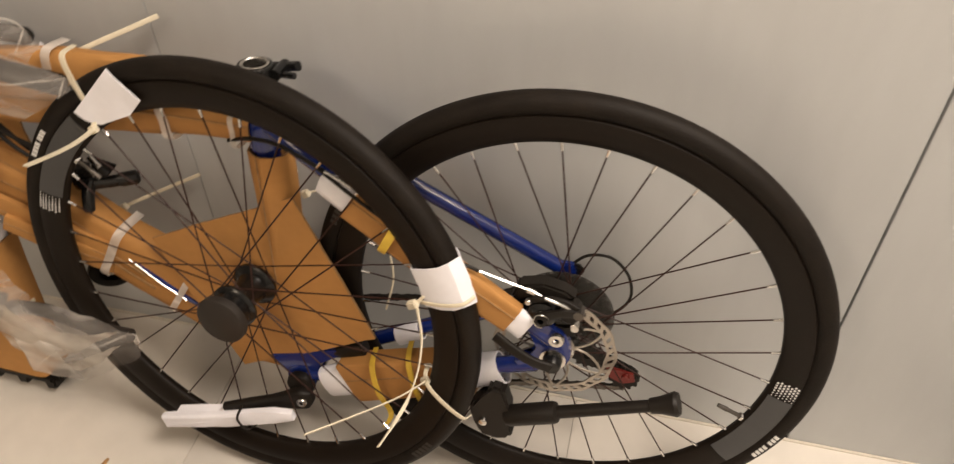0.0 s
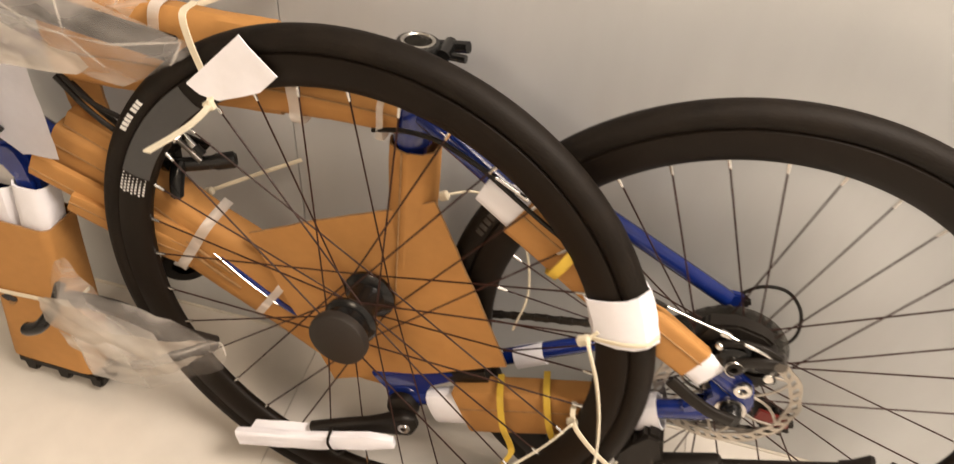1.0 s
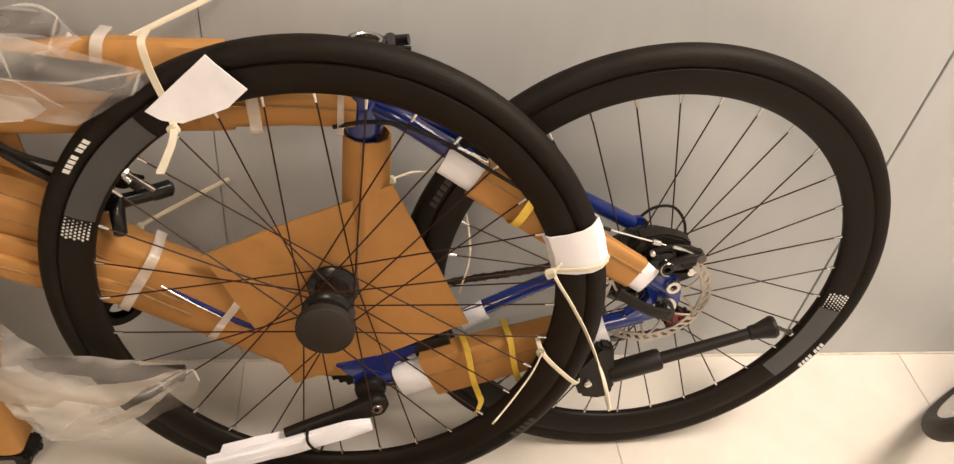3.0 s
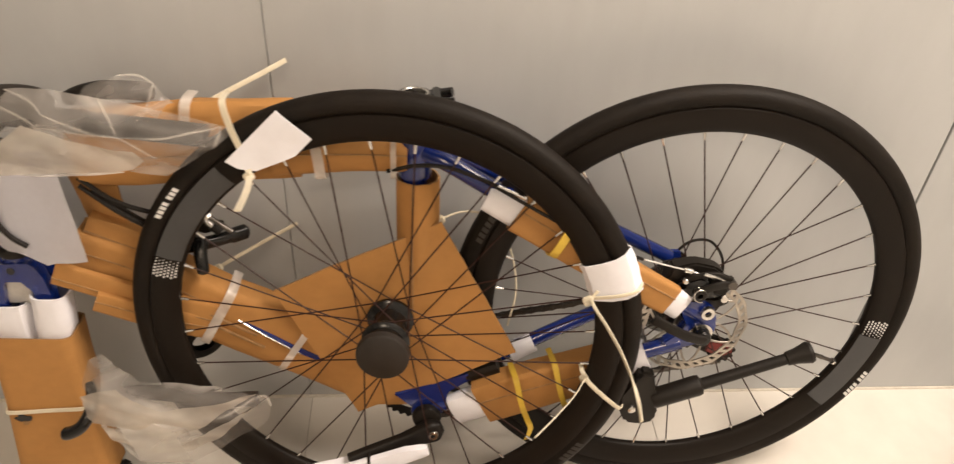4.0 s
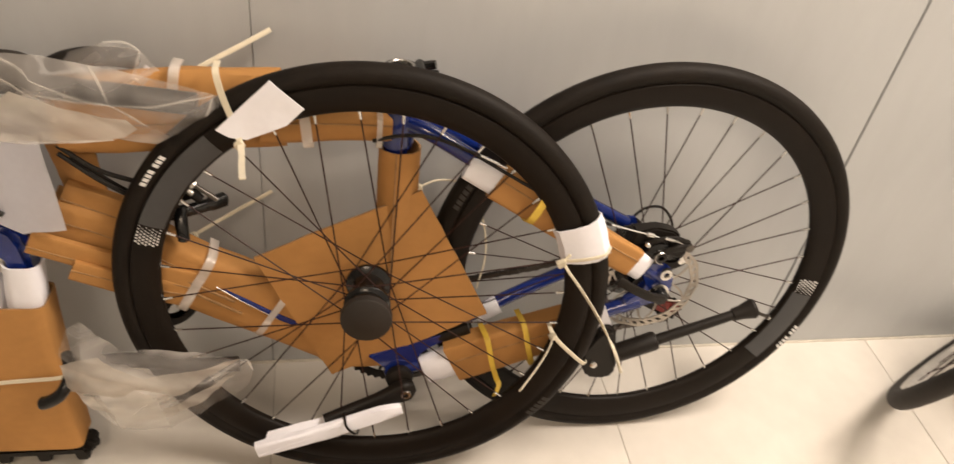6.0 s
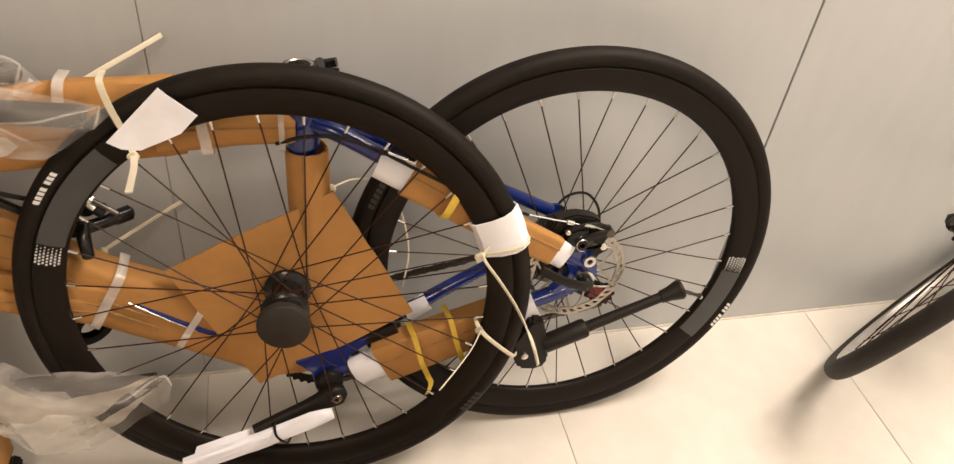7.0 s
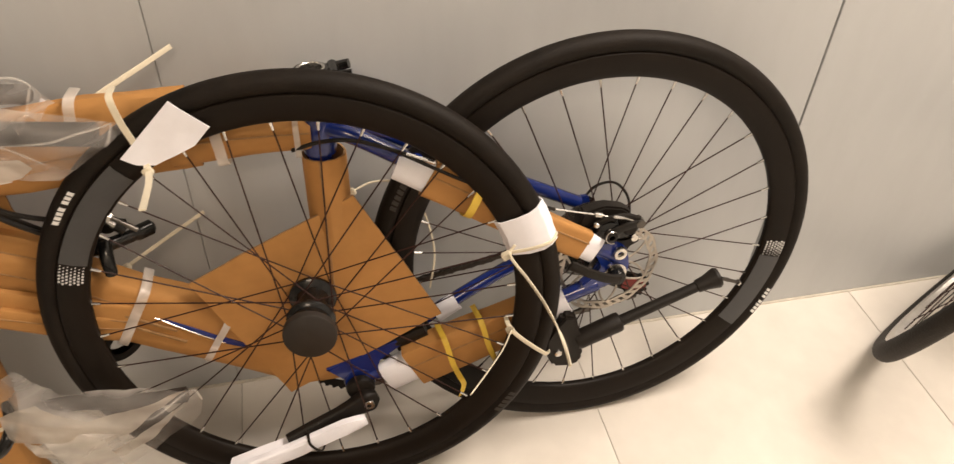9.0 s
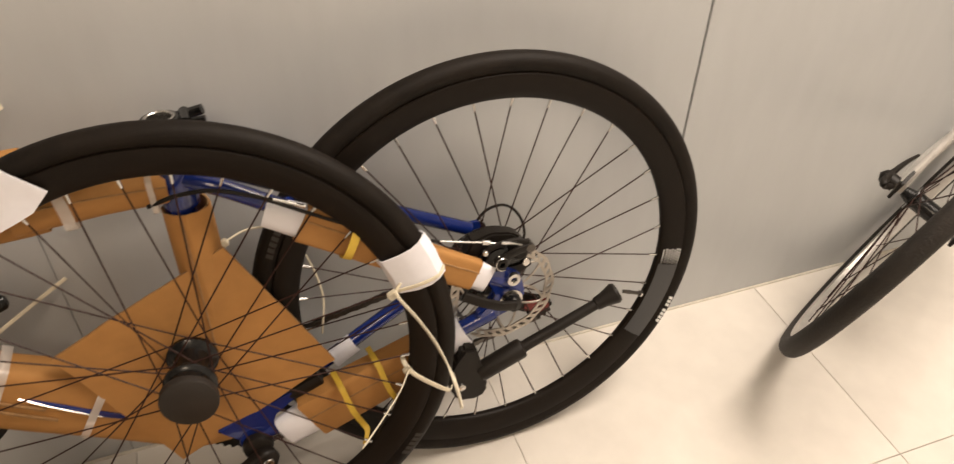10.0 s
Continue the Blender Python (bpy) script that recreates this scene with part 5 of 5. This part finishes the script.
part("post_clamp", box(-0.885, -0.850, 0.282, 0.318, 0.020, 0.056, 0.006), GLOSSBLACK, post, "black seat clamp")
part("bar", tube([(-0.795, 0.306, 0.004), (-0.755, 0.316, 0.000), (-0.715, 0.313, -0.008), (-0.698, 0.306, -0.014)], 0.0115, 14, 6, [0.7, 0.85, 0.95] + [1.0] * 13 + [0.9, 0.75, 0.5]), BLACK, post, "black grip in the bag")


part("post_head", tube([(-0.862, 0.318, 0.046), (-0.840, 0.326, 0.048), (-0.812, 0.324, 0.046), (-0.792, 0.314, 0.044)], 0.0135, 16, 6, [0.7, 0.85, 0.95] + [1.0] * 13 + [0.9, 0.75, 0.5]), CAP, post, "dark grey post head in the bag")


def saddle_bmesh():
    """A padded saddle, seen on its side: broad rounded tail, narrow nose, thick edge."""
    bm = bmesh.new()
    L, rows = 0.26, []
    for i in range(25):
        f = i / 24
        half = 0.0335 * (math.sin(min(1, (f + 0.035) / 0.22) * math.pi / 2)) ** 0.85 * (1 - 0.75 * max(0, min(1, (f - 0.25) / 0.6)) ** 1.0) * (1 if f < 0.93 else math.sqrt(max(0.02, 1 - ((f - 0.93) / 0.07) ** 2)))
        half = max(half, 0.004)
        th = 0.021 * min(1, half / 0.03)
        row = []
        for k in range(20):
            a = 2 * math.pi * k / 20
            c, s = math.cos(a), math.sin(a)
            y = half * abs(c) ** 0.8 * (1 if c > 0 else -1)
            z = th * abs(s) ** 0.7 * (1 if s > 0 else -1) - 0.25 * y * y / 0.07
            row.append(bm.verts.new((-f * L, y, z)))
        rows.append(row)
    for r0, r1 in zip(rows, rows[1:]):
        for k in range(20):
            bm.faces.new((r0[k], r0[(k + 1) % 20], r1[(k + 1) % 20], r1[k]))
    bm.faces.new(rows[0][::-1])
    bm.faces.new(rows[-1])
    return bm


saddle = thing("saddle", MB @ pose(-0.890, 0.314, 0.040, -8, 4, 4), "black padded saddle on its side beside the head tube", "saddle")
part("saddle_cover", saddle_bmesh(), BLACK, saddle)
for s in (-1, 1):
    part("saddle_rail", tube([(-0.02, 0.030 * s, -0.030), (-0.06, 0.026 * s, -0.048), (-0.15, 0.020 * s, -0.046), (-0.22, 0.008 * s, -0.022)], 0.0035, 8), STEEL, saddle, "steel saddle rail")
bump_ = bmesh.new()
bmesh.ops.create_icosphere(bump_, subdivisions=3, radius=1.0)
for v in bump_.verts:
    q = v.co.copy()
    v.co = Vector((q.x * 0.021, q.y * 0.0135, q.z * 0.015)) * (1 + 0.30 * noise.noise(q * 1.7) - 0.16 * abs(noise.noise(q * 4)))
part("tail_clip", bump_, GLOSSBLACK, saddle, "glossy black clip at the saddle tail").matrix_local = pose(0.012, 0.024, -0.010, 0, 0, -24)
edge = bmesh.new()
sweep(edge, curve([(-0.012, 0.040, 0.016), (0.002, 0.022, 0.020), (0.004, -0.006, 0.018), (-0.012, -0.040, 0.012), (-0.018, -0.052, 0.006)], 5), rounded(1, 0.5, 0.2, 2), [(0.006 - 0.00012 * k, 0.002) for k in range(21)])
part("film_edge", edge, CREASE, saddle, "clear film strip round the tail").visible_shadow = False
hook = thing("brake_lever_end", MB, "black curved lever end poking out of the bag", "brake lever")
part("blade", tube([(-0.822, -0.078, 0.070), (-0.813, -0.087, 0.096), (-0.815, -0.097, 0.112), (-0.825, -0.110, 0.118), (-0.841, -0.120, 0.118), (-0.851, -0.122, 0.116)], 0.0090, 14, 6,
                   [0.8 + 0.008 * k for k in range(28)] + [0.95, 0.8, 0.5]), GLOSSBLACK, hook)
part("grip", tube([(-0.815, -0.100, 0.070), (-0.74, -0.086, 0.078), (-0.66, -0.092, 0.086), (-0.598, -0.088, 0.090)], 0.0105, 14), CAP, hook, "dark grip inside the bag")

# ---- open carton on the floor ----
carton = thing("carton", pose(0.93, -0.60, 0), "open empty brown cardboard carton on the floor", "carton")
part("wall_back", card([(-0.24, 0.235, 0.0), (0.24, 0.235, 0.0), (0.24, 0.240, 0.096), (-0.205, 0.246, 0.128)], 0.004, 12, 0.006, 1), [KRAFT, KRAFTEDGE], carton)
part("wall_front", card([(-0.24, -0.235, 0.0), (0.24, -0.235, 0.0), (0.24, -0.235, 0.09), (-0.24, -0.235, 0.09)], 0.004, 8, 0.004, 2), [KRAFT, KRAFTEDGE], carton)
part("wall_side", card([(-0.242, 0.235, 0.0), (-0.242, -0.235, 0.0), (-0.250, -0.235, 0.09), (-0.246, 0.235, 0.096)], 0.004, 8, 0.005, 3), [KRAFT, KRAFTEDGE], carton)
part("wall_side", card([(0.242, 0.235, 0.0), (0.242, -0.235, 0.0), (0.246, -0.235, 0.09), (0.244, 0.235, 0.09)], 0.004, 8, 0.005, 4), [KRAFT, KRAFTEDGE], carton)
part("base", card([(-0.24, 0.233, 0.004), (-0.24, -0.233, 0.004), (0.24, -0.233, 0.004), (0.24, 0.233, 0.004)], 0.004, 4, 0.0, 5), [KRAFT, KRAFTEDGE], carton)
part("flap", card([(-0.245, 0.236, 0.098), (-0.246, 0.10, 0.098), (-0.225, 0.09, 0.115), (-0.226, 0.262, 0.118)], 0.004, 8, 0.008, 6), [KRAFT, KRAFTEDGE], carton, "bent cardboard flap")

# ---- second bicycle: its rear wheel leans away from the wall ----
yaw2, lean2 = radians(26.9), radians(18.7)
h2 = Vector((math.cos(yaw2), math.sin(yaw2), 0))
side2 = Vector((math.sin(yaw2), -math.cos(yaw2), 0))
up2 = Vector((0, 0, math.cos(lean2))) + side2 * math.sin(lean2)
nor2 = h2.cross(up2)
c2 = Vector((2.0177, -0.0965, 0.0006)) + up2 * 0.335
M2 = Matrix(((h2.x, up2.x, nor2.x, c2.x), (h2.y, up2.y, nor2.y, c2.y), (h2.z, up2.z, nor2.z, c2.z), (0, 0, 0, 1)))
bike2 = thing("old_bicycle", M2, "worn silver bicycle with a dusty wheel, propped by the wall", "bicycle")
c0, tr = 0.318, 0.0175
prof = []
for k in range(25):
    a = radians(-120 + 240 * k / 24)
    r = tr + (0.0003 if k % 2 else -0.0002) * (1 if 5 < k < 19 else 0)
    prof.append((c0 + r * math.cos(a), r * math.sin(a)))
prof += [(c0 - 0.015, 0.012), (c0 - 0.015, -0.012)]
wheel2 = part("wheel", lathe(prof, 120, True), OLDRUBBER, bike2, "worn dusty black tyre")
part("rim", lathe([(0.306, 0.0115), (0.296, 0.0125), (0.285, 0.010), (0.282, 0.0), (0.285, -0.010), (0.296, -0.0125), (0.306, -0.0115)], 90, True), SILVERPAINT, wheel2, "dull silver rim")
part("hub", lathe([(0, -0.05), (0.009, -0.05), (0.014, -0.034), (0.024, -0.033), (0.024, -0.029), (0.016, -0.026), (0.016, 0.026), (0.024, 0.029), (0.024, 0.033), (0.014, 0.034), (0.009, 0.05), (0, 0.05)], 24), GLOSSBLACK, wheel2, "black hub")
for i in range(32):
    a, b = radians(11.25 * i), radians(11.25 * i + (60 if i % 4 < 2 else -60))
    s = bmesh.new()
    sweep(s, [(0.022 * math.cos(b), 0.022 * math.sin(b), 0.031 if i % 2 else -0.031), (0.283 * math.cos(a), 0.283 * math.sin(a), 0)], ring_section(0.0011, 5))
    part("spoke", s, SPOKE, wheel2)
for s in (-1, 1):
    part("chain_stay", tube([(0.0, 0.0, 0.060 * s), (0.16, -0.012, 0.056 * s), (0.40, -0.05, 0.036 * s)], 0.0105, 14), SILVERPAINT, bike2, "worn silver frame stay")
    part("seat_stay", tube([(0.0, 0.010, 0.060 * s), (0.13, 0.17, 0.054 * s), (0.30, 0.40, 0.020 * s)], 0.0070, 14), SILVERPAINT, bike2, "worn silver frame stay")
    part("dropout", plate([(-0.02, -0.016), (0.012, -0.022), (0.05, -0.010), (0.045, 0.045), (0.020, 0.040), (-0.014, 0.018)], 0.060 * s - 0.003, 0.060 * s + 0.003, 0.001), BLACK, bike2, "black drop-out plate")
    part("axle_nut", lathe([(0, 0.012), (0.007, 0.012), (0.009, 0.010), (0.009, 0.0), (0, 0.0)], 6), DARKSTEEL, bike2, "dark axle nut").matrix_local = pose(0, 0, 0.063 * s, 0 if s > 0 else 180)
part("seat_tube", tube([(0.42, -0.05, 0), (0.30, 0.42, 0)], 0.0165, 16), SILVERPAINT, bike2, "worn silver frame tube")
hk = bmesh.new()
sweep(hk, curve([(0.100, 0.008, -0.071), (0.060, 0.008, -0.078), (0.020, 0.008, -0.082), (-0.022, 0.008, -0.084), (-0.034, 0.008, -0.078), (-0.018, 0.004, -0.069)], 5), ring_section(0.0046, 10), [0.6 + 0.9 * min(1, k / 15) - (0.5 * (k - 18) / 7 if k > 18 else 0) for k in range(26)])
part("brake_hook", hk, BLACK, bike2, "black hooked guard at the axle")
part("hub_body", lathe([(0, -0.098), (0.011, -0.092), (0.014, -0.086), (0.014, -0.066), (0, -0.066)], 20), BLACK, bike2, "black gear box on the axle end")
part("kick_plate", plate([(-0.01, -0.02), (0.05, -0.035), (0.075, -0.02), (0.05, 0.005), (0.0, 0.01)], 0.068, 0.082, 0.004), BLACK, bike2, "black bracket on the axle")

# ---- wall panels and floor tiles ----
PX = [-3.0 + 0.0, -2.092, -1.146, -0.200, 0.746, 1.692, 2.638, 3.584, 4.530, 5.0]
for i, (x0, x1) in enumerate(zip(PX, PX[1:])):
    wide = 0.0016 if abs(x1 - 1.692) < 0.01 else 0.0004
    left = 0.0016 if abs(x0 - 1.692) < 0.01 else 0.0004
    part("wall_panel", box(x0 + left, x1 - wide, 0.0, 0.0145, 0.004, 2.6, 0.0008), WALL, wall_north, smooth=False)
tagged(part("trim", box(-3.0, 5.0, -0.003, 0.002, -0.002, 0.0035, 0.0008), SEAL, smooth=False), "thin cream sealant line at the foot of the wall", "trim", kind="structure")
tile_me = as_mesh(box(-0.2991, 0.2991, -0.2991, 0.2991, -0.008, 0.0, 0.0008), "tile", TILE, False)
half_me = as_mesh(box(-0.2991, 0.2991, -0.2091, 0.2091, -0.008, 0.0, 0.0008), "tile", TILE, False)
for i in range(-7, 11):
    x = 0.150 + 0.599 * i - 0.299
    if x - 0.3 < -3.35 or x + 0.3 > 5.35:
        continue
    for j in range(5):
        if j == 0:
            ob = new("tile", half_me)
            ob.location = (x, -0.2105, 0)
        else:
            ob = new("tile", tile_me)
            ob.location = (x, -0.4205 - 0.2995 - 0.599 * (j - 1), 0)
        ob.parent = floor
